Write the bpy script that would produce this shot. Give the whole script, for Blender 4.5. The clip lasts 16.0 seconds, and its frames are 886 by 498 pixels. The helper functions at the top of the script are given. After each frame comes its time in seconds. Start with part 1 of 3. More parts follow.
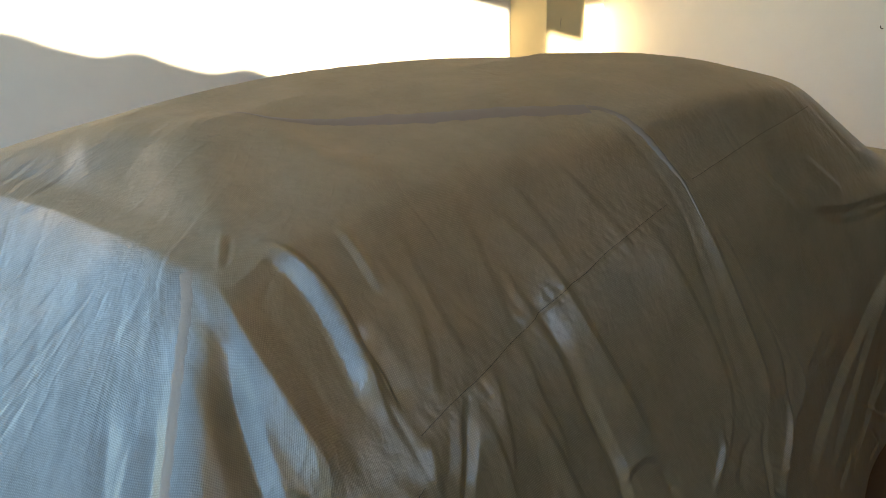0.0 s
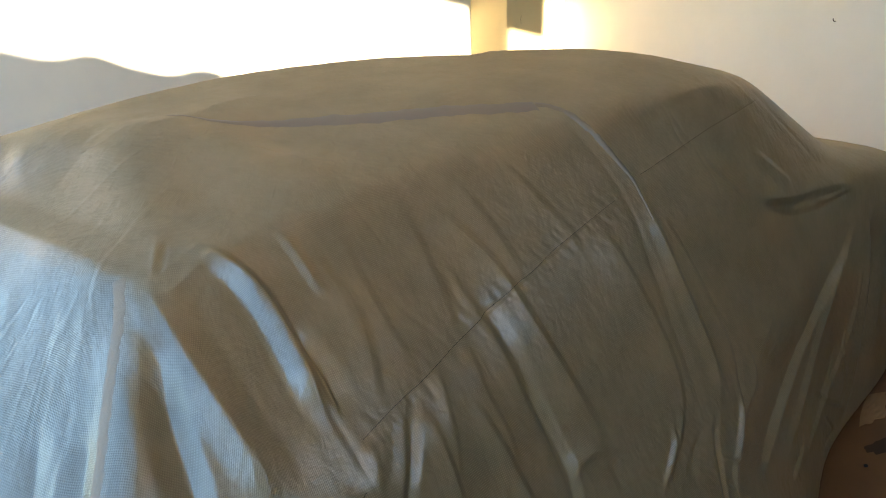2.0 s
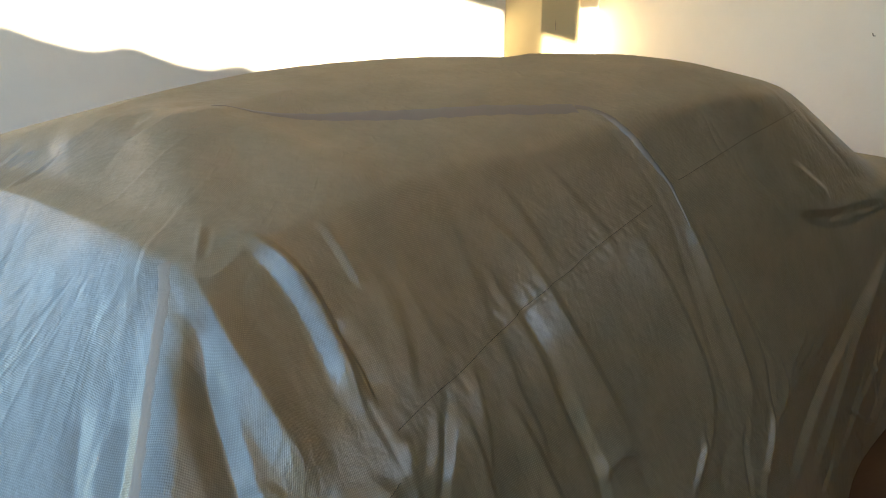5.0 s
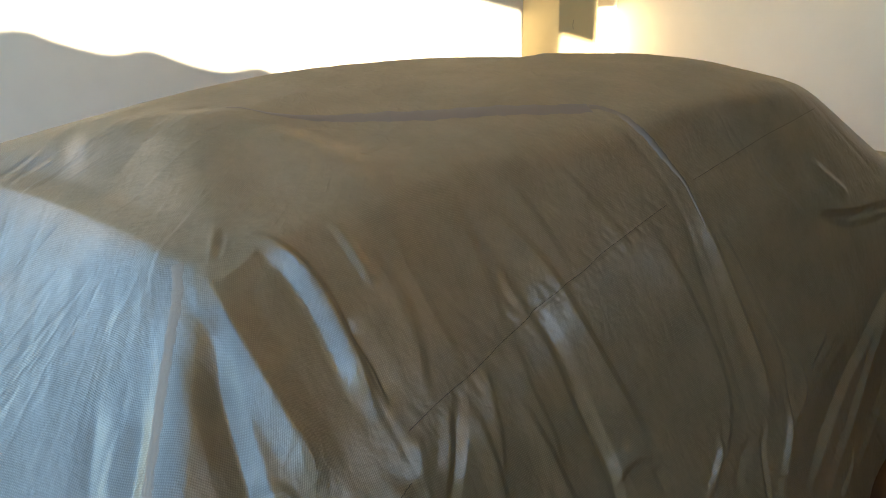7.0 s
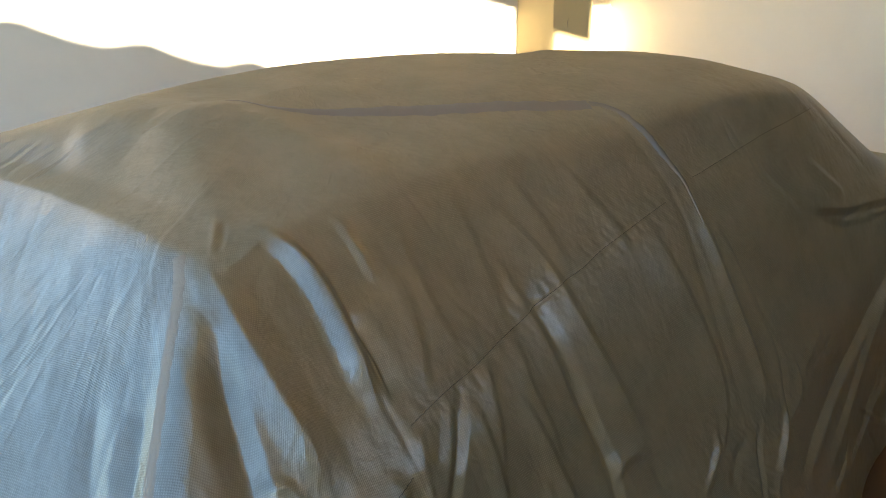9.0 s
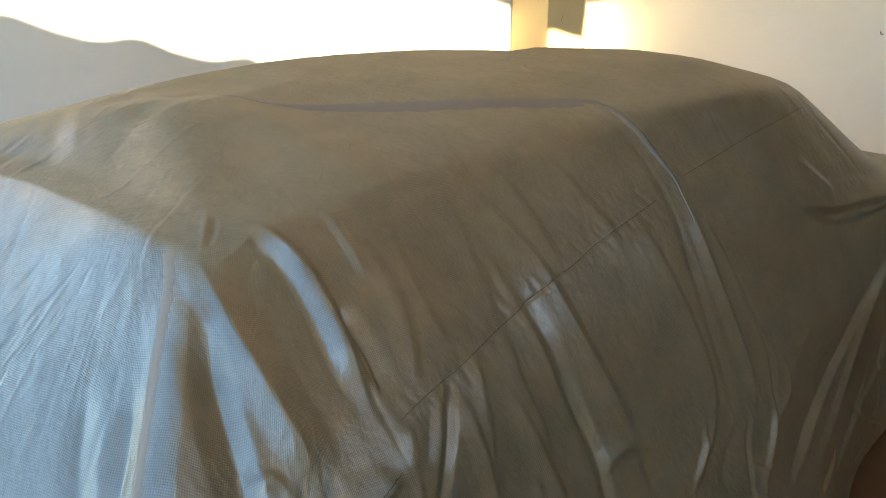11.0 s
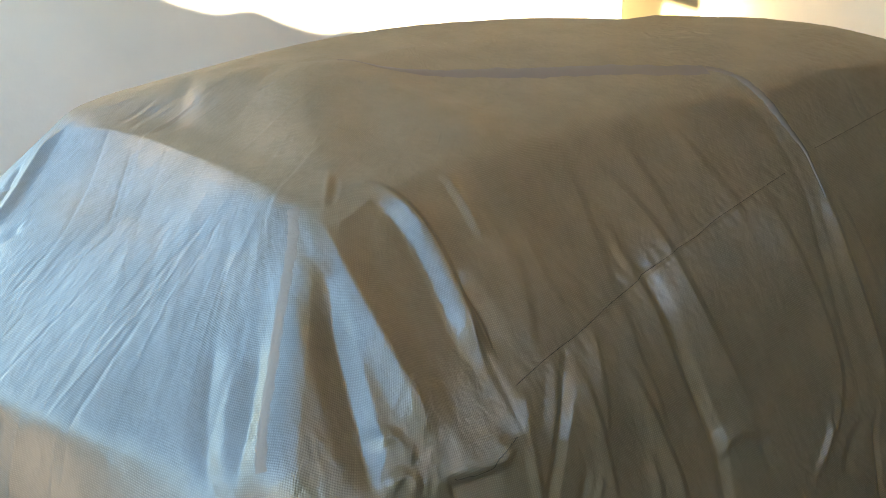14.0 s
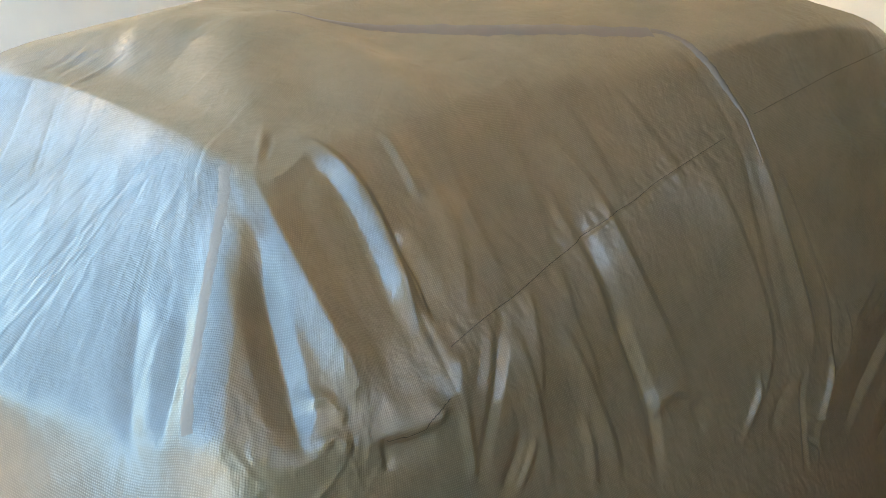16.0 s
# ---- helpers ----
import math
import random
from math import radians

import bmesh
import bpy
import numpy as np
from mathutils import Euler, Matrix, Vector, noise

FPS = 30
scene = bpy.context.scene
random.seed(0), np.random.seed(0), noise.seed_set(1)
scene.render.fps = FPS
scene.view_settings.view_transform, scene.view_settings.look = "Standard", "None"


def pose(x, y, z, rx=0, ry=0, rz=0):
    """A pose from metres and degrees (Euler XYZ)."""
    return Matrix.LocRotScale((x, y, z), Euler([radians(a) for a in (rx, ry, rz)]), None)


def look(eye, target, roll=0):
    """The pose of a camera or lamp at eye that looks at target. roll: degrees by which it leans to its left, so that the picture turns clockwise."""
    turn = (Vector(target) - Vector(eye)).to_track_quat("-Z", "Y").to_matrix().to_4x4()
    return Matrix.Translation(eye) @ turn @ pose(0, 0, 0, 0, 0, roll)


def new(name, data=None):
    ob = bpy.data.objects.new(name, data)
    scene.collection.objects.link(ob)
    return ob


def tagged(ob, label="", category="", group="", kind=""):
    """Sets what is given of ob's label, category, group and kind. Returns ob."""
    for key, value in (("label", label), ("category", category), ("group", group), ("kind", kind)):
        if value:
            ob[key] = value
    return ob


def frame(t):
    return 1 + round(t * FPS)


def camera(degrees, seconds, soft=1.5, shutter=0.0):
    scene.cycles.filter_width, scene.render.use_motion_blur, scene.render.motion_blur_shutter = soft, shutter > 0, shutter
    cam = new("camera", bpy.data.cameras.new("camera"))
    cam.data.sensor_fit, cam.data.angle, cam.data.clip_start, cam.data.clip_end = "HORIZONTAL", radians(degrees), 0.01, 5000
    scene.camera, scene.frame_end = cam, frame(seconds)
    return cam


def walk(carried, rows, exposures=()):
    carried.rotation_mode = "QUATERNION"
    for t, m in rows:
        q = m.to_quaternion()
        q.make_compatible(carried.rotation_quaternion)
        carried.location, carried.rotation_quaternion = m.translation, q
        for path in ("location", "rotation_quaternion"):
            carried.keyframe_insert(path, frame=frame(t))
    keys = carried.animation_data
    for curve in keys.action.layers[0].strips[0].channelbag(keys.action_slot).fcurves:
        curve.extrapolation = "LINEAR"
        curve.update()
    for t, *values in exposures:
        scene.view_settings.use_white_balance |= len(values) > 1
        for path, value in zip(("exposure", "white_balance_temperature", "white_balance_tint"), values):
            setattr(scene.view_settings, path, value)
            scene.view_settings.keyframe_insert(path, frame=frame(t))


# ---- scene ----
cam = camera(58.0, 16.0, soft=1.0)
# seconds, place in metres, turn in degrees: a hand-held sway of a few centimetres
PATH = [
    (0, 0.0000, 0.0000, 1.8200, 70.494, 1.414, -0.501),
    (0.5, 0.0487, -0.0032, 1.8317, 70.709, 1.893, -1.939),
    (1, 0.0584, 0.0015, 1.8269, 70.761, 1.902, -1.796),
    (1.5, 0.0769, 0.0184, 1.8115, 70.402, 2.219, -2.165),
    (2, 0.0650, 0.0110, 1.8202, 70.260, 1.955, -2.719),
    (2.5, 0.0711, 0.0135, 1.8220, 70.391, 2.013, -2.673),
    (3, 0.0413, 0.0078, 1.8166, 70.592, 1.196, -2.581),
    (3.5, 0.0366, 0.0022, 1.8171, 70.638, 1.064, -2.359),
    (4, 0.0274, 0.0055, 1.8093, 70.647, 0.575, -2.030),
    (6.5, 0.0378, -0.0132, 1.8044, 70.669, 1.103, 1.049),
    (7, 0.0447, -0.0028, 1.8060, 70.700, 1.078, 0.742),
    (7.5, 0.0354, -0.0089, 1.8137, 70.772, 0.816, 1.044),
    (8, 0.0237, -0.0027, 1.8006, 70.819, 0.839, 0.619),
    (8.5, 0.0243, -0.0045, 1.8034, 70.650, 0.682, 0.603),
    (9, 0.0199, -0.0018, 1.7997, 70.523, 0.401, 0.210),
    (9.5, 0.0216, -0.0080, 1.8000, 70.544, 0.027, 0.240),
    (12, 0.0360, 0.0008, 1.7948, 70.174, 0.371, -0.760),
    (12.5, 0.0749, 0.0114, 1.7918, 70.184, 1.263, -1.640),
    (13, 0.0581, -0.0020, 1.8023, 70.480, 0.645, -2.137),
    (13.5, 0.0383, -0.0020, 1.7900, 70.182, -0.210, -1.899),
    (14, -0.0188, -0.0035, 1.7660, 68.846, 0.708, 6.918),
    (14.5, -0.0495, 0.0197, 1.7432, 67.709, 0.041, 8.496),
    (15, -0.0005, 0.0402, 1.7430, 67.312, -0.112, 3.810),
    (15.5, -0.0039, 0.0320, 1.7457, 66.629, -1.054, 3.755),
    (16, 0.0069, 0.0196, 1.7592, 65.966, -1.323, 3.991),
]
LIGHTER = [(0.0, 2.56), (0.5, 2.80), (1.5, 2.88), (2.0, 2.93), (4.0, 2.78), (6.5, 2.66), (8.0, 2.62), (9.0, 2.74), (12.0, 2.92), (13.5, 2.96), (14.0, 2.98), (14.5, 3.04), (15.0, 3.22), (16.0, 3.38)]
walk(cam, [(t, pose(x, y, z, rx, ry, rz)) for t, x, y, z, rx, ry, rz in PATH], LIGHTER)

# ---- light: low warm sun through the gap under the roof, blue sky beyond the wall ----
SITE = pose(0, 0, 0, 0, 0, 35)          # u along the car, v across the yard, z up
SUN = Vector((0.0, 0.95, -0.295)).normalized()   # the way the sunlight goes, in the yard's axes
way = SITE.to_3x3() @ SUN
world = bpy.data.worlds.new("sky")
scene.world = world
world.use_nodes = True
nodes, links = world.node_tree.nodes, world.node_tree.links
sky = nodes.new("ShaderNodeTexSky")
sky.sky_type, sky.sun_disc = "NISHITA", False
sky.dust_density, sky.ozone_density = 0.4, 4.2
sky.sun_elevation = math.asin(-way.z)
sky.sun_rotation = math.atan2(-way.x, -way.y)
links.new(sky.outputs[0], nodes["Background"].inputs[0])
nodes["Background"].inputs[1].default_value = 0.100
sun = new("sun", bpy.data.lights.new("sun", "SUN"))
sun.data.energy, sun.data.angle, sun.data.color = 5.0, radians(0.5), (1.0, 0.89, 0.70)
sun.matrix_world = look((0, 0, 0), way)

# ---- materials ----
def material(name, colour, rough=0.6, metal=0.0):
    m = bpy.data.materials.new(name)
    m.use_nodes = True
    b = m.node_tree.nodes["Principled BSDF"]
    b.inputs["Base Color"].default_value = (*colour, 1)
    b.inputs["Roughness"].default_value, b.inputs["Metallic"].default_value = rough, metal
    return m, m.node_tree, b


def node(tree, kind, **values):
    n = tree.nodes.new(kind)
    for key, value in values.items():
        n.inputs[key].default_value = value
    return n


def mixed(tree, factor, a, b, low=0.35, high=0.65):
    """A ramp between two colours, driven by factor."""
    ramp = tree.nodes.new("ShaderNodeValToRGB")
    ramp.color_ramp.elements[0].position, ramp.color_ramp.elements[0].color = low, (*a, 1)
    ramp.color_ramp.elements[1].position, ramp.color_ramp.elements[1].color = high, (*b, 1)
    tree.links.new(factor, ramp.inputs[0])
    return ramp.outputs[0]


def noise_of(tree, scale, detail=4.0, rough=0.6, stretch=None):
    co = tree.nodes.new("ShaderNodeTexCoord")
    n = node(tree, "ShaderNodeTexNoise", Scale=scale, Detail=detail, Roughness=rough)
    if stretch:
        mp = node(tree, "ShaderNodeMapping", Scale=stretch)
        tree.links.new(co.outputs["Object"], mp.inputs[0])
        tree.links.new(mp.outputs[0], n.inputs["Vector"])
    else:
        tree.links.new(co.outputs["Object"], n.inputs["Vector"])
    return n.outputs["Fac"]


def bumped(tree, bsdf, *layers):
    """Layers of (height socket, strength, distance in metres) stacked into the normal."""
    last = None
    for height, strength, distance in layers:
        b = node(tree, "ShaderNodeBump", Strength=strength, Distance=distance)
        tree.links.new(height, b.inputs["Height"])
        if last:
            tree.links.new(last, b.inputs["Normal"])
        last = b.outputs["Normal"]
    tree.links.new(last, bsdf.inputs["Normal"])


def plaster(name, a, b, rough=0.85):
    m, t, p = material(name, a, rough)
    t.links.new(mixed(t, noise_of(t, 1.6, 6), a, b), p.inputs["Base Color"])
    bumped(t, p, (noise_of(t, 60, 5), 0.25, 0.004), (noise_of(t, 4, 3), 0.2, 0.02))
    return m


WHITE = plaster("white_plaster", (0.84, 0.76, 0.60), (0.78, 0.70, 0.55))
OCHRE = plaster("ochre_paint", (0.64, 0.485, 0.235), (0.58, 0.44, 0.21))
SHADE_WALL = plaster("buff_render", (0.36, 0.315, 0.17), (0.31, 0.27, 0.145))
CLAY = plaster("clay", (0.20, 0.085, 0.025), (0.13, 0.055, 0.018), 0.62)


def cover_cloth():
    """Silvered woven sheet: metal-like sheen, fine raised weave, crinkles that run down the drape."""
    m, t, p = material("woven_cover", (0.5, 0.485, 0.45), 0.23, 1.0)
    tone = mixed(t, noise_of(t, 2.4, 6), (0.695, 0.55, 0.41), (0.615, 0.485, 0.36))
    uv = t.nodes.new("ShaderNodeUVMap")
    uv.uv_map = "cloth"
    crinkle = [noise_of(t, 1.0, 6, 0.62, (24, 24, 7)), noise_of(t, 1.0, 4, 0.6, (95, 95, 40))]
    split = t.nodes.new("ShaderNodeSeparateXYZ")
    stretch = node(t, "ShaderNodeTexNoise", Scale=3.0, Detail=3.0)
    t.links.new(uv.outputs[0], stretch.inputs["Vector"])
    pull = t.nodes.new("ShaderNodeVectorMath")
    pull.operation, pull.inputs[1].default_value = "MULTIPLY_ADD", (0.05, 0.05, 0)
    t.links.new(stretch.outputs["Color"], pull.inputs[0])
    t.links.new(uv.outputs[0], pull.inputs[2])
    t.links.new(pull.outputs[0], split.inputs[0])
    waves = []
    for sign in (1, -1):
        way = node(t, "ShaderNodeMath")
        way.operation = "MULTIPLY_ADD"
        t.links.new(split.outputs[1], way.inputs[0])
        way.inputs[1].default_value = sign
        t.links.new(split.outputs[0], way.inputs[2])
        turn = node(t, "ShaderNodeMath")
        turn.operation, turn.inputs[1].default_value = "MULTIPLY", 2 * math.pi / 0.0085
        t.links.new(way.outputs[0], turn.inputs[0])
        wave = node(t, "ShaderNodeMath")
        wave.operation = "SINE"
        t.links.new(turn.outputs[0], wave.inputs[0])
        waves.append(wave.outputs[0])
    weave = node(t, "ShaderNodeMath")
    weave.operation = "MULTIPLY"
    for i, w in enumerate(waves):
        t.links.new(w, weave.inputs[i])
    thread = mixed(t, weave.outputs[0], (0.62,) * 3, (1.0,) * 3, 0.1, 0.6)
    dyed = t.nodes.new("ShaderNodeMix")
    dyed.data_type, dyed.blend_type = "RGBA", "MULTIPLY"
    worn = mixed(t, noise_of(t, 5.5, 5, 0.7), (0.30,) * 3, (1.0,) * 3, 0.36, 0.62)
    t.links.new(worn, dyed.inputs[0])
    t.links.new(tone, dyed.inputs[6])
    t.links.new(thread, dyed.inputs[7])
    # dust that has settled where the cloth lies nearly level
    place = t.nodes.new("ShaderNodeNewGeometry")
    level = t.nodes.new("ShaderNodeSeparateXYZ")
    t.links.new(place.outputs["Normal"], level.inputs[0])
    patchy = node(t, "ShaderNodeMath")
    patchy.operation, patchy.inputs[1].default_value = "MULTIPLY_ADD", 0.07
    t.links.new(noise_of(t, 3.5, 6, 0.65), patchy.inputs[0])
    t.links.new(level.outputs[2], patchy.inputs[2])
    settled = t.nodes.new("ShaderNodeMapRange")
    settled.interpolation_type = "SMOOTHSTEP"
    settled.inputs["From Min"].default_value, settled.inputs["From Max"].default_value = 0.72, 1.10
    t.links.new(patchy.outputs[0], settled.inputs["Value"])
    dust = settled.outputs["Result"]
    t.links.new(dyed.outputs[2], p.inputs["Base Color"])
    t.links.new(mixed(t, dust, (0.285,) * 3, (0.44,) * 3, 0.0, 1.0), p.inputs["Roughness"])
    dull = t.nodes.new("ShaderNodeBsdfDiffuse")
    t.links.new(mixed(t, noise_of(t, 2.1, 5), (0.41, 0.355, 0.22), (0.35, 0.305, 0.185)), dull.inputs["Color"])
    both = t.nodes.new("ShaderNodeMixShader")
    t.links.new(mixed(t, dust, (0.40,) * 3, (0.62,) * 3, 0.0, 1.0), both.inputs[0])
    t.links.new(p.outputs[0], both.inputs[1])
    t.links.new(dull.outputs[0], both.inputs[2])
    t.links.new(both.outputs[0], t.nodes["Material Output"].inputs[0])
    crumple = node(t, "ShaderNodeTexVoronoi", Scale=1.0)
    crumple.feature = "DISTANCE_TO_EDGE"
    co = t.nodes.new("ShaderNodeTexCoord")
    mp = node(t, "ShaderNodeMapping", Scale=(21, 21, 9))
    t.links.new(co.outputs["Object"], mp.inputs[0])
    bend = node(t, "ShaderNodeTexNoise", Scale=9.0, Detail=3.0)
    t.links.new(co.outputs["Object"], bend.inputs["Vector"])
    shift = t.nodes.new("ShaderNodeVectorMath")
    shift.operation, shift.inputs[1].default_value = "MULTIPLY_ADD", (2.2, 2.2, 2.2)
    t.links.new(bend.outputs["Color"], shift.inputs[0])
    t.links.new(mp.outputs[0], shift.inputs[2])
    t.links.new(shift.outputs[0], crumple.inputs["Vector"])
    along = t.nodes.new("ShaderNodeSeparateXYZ")        # the weave stands out where the tail pulls the cloth tight
    t.links.new(co.outputs["Object"], along.inputs[0])
    tight = node(t, "ShaderNodeMath")
    tight.operation = "MULTIPLY"
    t.links.new(weave.outputs[0], tight.inputs[0])
    t.links.new(mixed(t, along.outputs[0], (1.0,) * 3, (0.12,) * 3, 0.62, 0.98), tight.inputs[1])
    patch = node(t, "ShaderNodeMath")
    patch.operation = "MULTIPLY"
    t.links.new(tight.outputs[0], patch.inputs[0])
    t.links.new(mixed(t, noise_of(t, 4.2, 5, 0.7), (0.25,) * 3, (1.0,) * 3, 0.38, 0.66), patch.inputs[1])
    bumped(t, p, (crinkle[1], 0.10, 0.002), (patch.outputs[0], 1.0, 0.00018), (crumple.outputs["Distance"], 0.30, 0.004), (crinkle[0], 0.34, 0.006))
    t.links.new(p.inputs["Normal"].links[0].from_socket, dull.inputs["Normal"])
    return m


COVER = cover_cloth()
TAPE_MAT = plaster("tan_tape", (0.50, 0.37, 0.24), (0.45, 0.33, 0.21), 0.6)
RIDGE_SHADE_MAT = plaster("ridge_shade_grey", (0.36, 0.31, 0.26), (0.32, 0.275, 0.23), 0.45)
RIDGE_SHADE_MAT.node_tree.nodes["Principled BSDF"].inputs["Metallic"].default_value = 0.5
STRAP_MAT = plaster("violet_strap", (0.35, 0.29, 0.22), (0.31, 0.255, 0.19), 0.5)
STRAP_MAT.node_tree.nodes["Principled BSDF"].inputs["Metallic"].default_value = 0.1
THREAD = plaster("dark_thread", (0.12, 0.10, 0.065), (0.09, 0.078, 0.05), 0.8)
GROUND = plaster("pale_ground", (0.25, 0.23, 0.20), (0.21, 0.195, 0.17), 0.9)
CREAM = plaster("cream_paint", (0.86, 0.79, 0.62), (0.81, 0.74, 0.57))
PALE = plaster("pale_cream_paint", (0.87, 0.82, 0.72), (0.83, 0.78, 0.68))
STONE = plaster("grey_stone", (0.34, 0.31, 0.29), (0.28, 0.255, 0.24))
BROWN_PANEL = plaster("brown_panel", (0.25, 0.175, 0.07), (0.20, 0.14, 0.055), 0.6)


# ---- building blocks ----
def mesh_of(name, bm, mat, smooth=False):
    me = bpy.data.meshes.new(name)
    bm.normal_update()
    bm.to_mesh(me)
    bm.free()
    me.materials.append(mat)
    if smooth:
        for poly in me.polygons:
            poly.use_smooth = True
    return me


def box(bm, lo, hi, bevel=0.0):
    r = bmesh.ops.create_cube(bm, size=1.0)
    for v in r["verts"]:
        v.co = Vector([lo[i] + (v.co[i] + 0.5) * (hi[i] - lo[i]) for i in range(3)])
    if bevel:
        edges = {e for v in r["verts"] for e in v.link_edges}
        bmesh.ops.bevel(bm, geom=list(edges), offset=bevel, segments=2, affect="EDGES", profile=0.5)


def slab(name, lo, hi, mat, label="", category="", bevel=0.004):
    bm = bmesh.new()
    box(bm, lo, hi, bevel)
    ob = new(name, mesh_of(name, bm, mat))
    ob.matrix_world = SITE
    return tagged(ob, label, category, kind="structure")


# ---- the yard ----
WALL_V, WALL_U = 5.2, 5.45
slab("floor", (-0.9, -2.7, -0.2), (WALL_U + 0.2, WALL_V + 0.2, 0), CLAY, "dark red-brown polished floor, dusty and stained", "floor")
slab("ground", (-400, -400, -0.3), (400, 400, -0.02), GROUND, "pale bare ground outside the parking place", "ground")
slab("wall_north", (-0.95, WALL_V, 0), (WALL_U, WALL_V + 0.2, 5.2), WHITE, "white plastered side wall, upper part sunlit", "wall")
slab("wall_west", (-9.2, -9, 0), (-9, 14, 2.3), STONE, "unseen grey rendered wall, added for the tail's reflection", "wall")
slab("gate", (WALL_U + 0.02, -2.66, 0), (WALL_U + 0.1, 1.6, 4.9), BROWN_PANEL, "unseen dark brown panel, added to darken what the flank mirrors", "gate")
slab("wall_east", (WALL_U, 1.6, 0), (WALL_U + 0.2, WALL_V + 0.2, 4.9), PALE, "cream plastered end wall in shade", "wall")
bm = bmesh.new()
foot = [bm.verts.new((u, v, 0)) for u, v in ((4.366, WALL_V - 0.002), (4.497, 4.903), (4.78, 4.76), (4.95, WALL_V - 0.002))]
r = bmesh.ops.extrude_face_region(bm, geom=[bm.faces.new(foot)])
for v in r["geom"]:
    if isinstance(v, bmesh.types.BMVert):
        v.co.z = 3.24
bmesh.ops.recalc_face_normals(bm, faces=bm.faces)
bmesh.ops.bevel(bm, geom=[e for e in bm.edges if abs(e.verts[0].co.z - e.verts[1].co.z) > 1], offset=0.006, segments=2, affect="EDGES", profile=0.5)
pillar = new("pillar", mesh_of("pillar", bm, OCHRE))
pillar.matrix_world = SITE
tagged(pillar, "ochre-painted pillar set at an angle against the wall", "pillar", kind="structure")

K = 0.295 / 0.95                      # fall of the light for each metre across the yard


def edge_band(name, v, thick, low, high, mat, u0, u1, label, category):
    """An upright slab along the car's way whose sloping rim throws its outline on the side wall."""
    across = WALL_V - v
    bm = bmesh.new()
    n = 400
    cols = []
    for i in range(n + 1):
        u = u0 + (u1 - u0) * i / n
        a = low(u) + K * across if low else 0.0
        b = high(u) + K * across if high else 9.0
        cols.append([bm.verts.new((u, v + dv, z)) for dv in (0, -thick) for z in (a, b)])
    for p, q in zip(cols, cols[1:]):
        for i, j in ((0, 1), (3, 2), (2, 0), (1, 3)):
            bm.faces.new((p[i], p[j], q[j], q[i]))
    for c, flip in ((cols[0], False), (cols[-1], True)):
        f = bm.faces.new((c[0], c[2], c[3], c[1]))
    bmesh.ops.recalc_face_normals(bm, faces=bm.faces)
    ob = new(name, mesh_of(name, bm, mat))
    ob.matrix_world = SITE
    return tagged(ob, label, category, kind="structure")


def tile_rim(u):
    x = (u - 1.29) / 0.695                # one tile's width
    hump = 0.029 * math.cos(2 * math.pi * (x - 0.18)) - 0.006 * math.cos(4 * math.pi * (x - 0.37)) - 0.012
    return max(1.381 - 0.234 * (u - 1.29) + hump, 1.09 if u < 4.3 else 0.95)


def roof_rim(u):
    if u > 4.783:
        return 1.47                       # rim raised so sun reaches the wall past the pillar
    if u > 4.497:                         # rim dropped here, only to cast the shade on the pillar
        return 1.228 - 0.47 * (u - 4.497)
    if u > 4.352:
        return 0.92
    return min(1.72, 1.564 - 0.243 * (u - 3.978))


edge_band("wall_south", -2.4, 0.25, None, tile_rim, SHADE_WALL, -2.3, 6.2, "unseen buff rendered boundary wall, wavy tiled rim shaped for its shadow", "wall")
edge_band("fascia", -2.1, 0.06, roof_rim, lambda u: 4.6 - K * 7.3, SHADE_WALL, -1.5, WALL_U, "unseen buff fascia board, rim cut to shade the wall and pillar", "fascia")

# unseen lean-to roof over the car, open to the sky at the car's tail
bm = bmesh.new()
rise = (4.75 - 3.25) / 7.7
box(bm, (-0.85, -2.45, 0.0), (WALL_U + 0.0, WALL_V - 0.003, 0.12), 0.005)
for v in bm.verts:
    v.co.z += 3.25 + (WALL_V + 0.25 - v.co.y) * rise
roof = new("ceiling", mesh_of("ceiling", bm, CREAM))
roof.matrix_world = SITE
tagged(roof, "unseen cream lean-to roof over the parking place", "roof", kind="structure")


# ---- the covered car ----
CAR = pose(0, 0, 0, 0, 0, 44)          # x along the car from its tail, y across it
# The cover's feature lines, each once round the car: middle of the tail, its near half, near corner (three),
# near flank (four), near front corner, nose, far front corner, far flank (two), far corner, far half of the tail.
HEM = ((-0.06, 1.76, .04), (0.04, 1.36, .04), (0.17, 0.90, .04), (0.28, 0.80, .04), (0.36, 0.60, .04), (0.80, 0.46, .04), (1.40, 0.43, .04), (2.00, 0.48, .04), (2.80, 0.70, .04),
       (4.15, 0.88, .04), (4.60, 1.82, .04), (4.30, 2.74, .04), (2.00, 2.88, .04), (1.00, 2.88, .04), (0.02, 2.70, .04), (-0.12, 2.25, .04))
SKIRT = ((-0.03, 1.74, .70), (0.08, 1.39, .72), (0.215, 0.99, .75), (0.305, 0.92, .75), (0.40, 0.835, .74), (0.80, 0.80, .72), (1.40, 0.82, .72), (2.00, 0.79, .68), (2.85, 0.80, .62),
         (4.25, 0.93, .60), (4.65, 1.82, .60), (4.35, 2.64, .60), (2.00, 2.78, .68), (1.00, 2.78, .72), (0.05, 2.62, .72), (-0.06, 2.20, .70))
BELT = ((0.055, 1.74, .945), (0.155, 1.43, .965), (0.335, 1.07, .985), (0.38, 0.985, 1.0), (0.485, 0.910, .965), (0.80, 0.882, .945), (1.38, 0.98, 1.0), (2.00, 0.94, .98), (2.75, 0.93, .96),
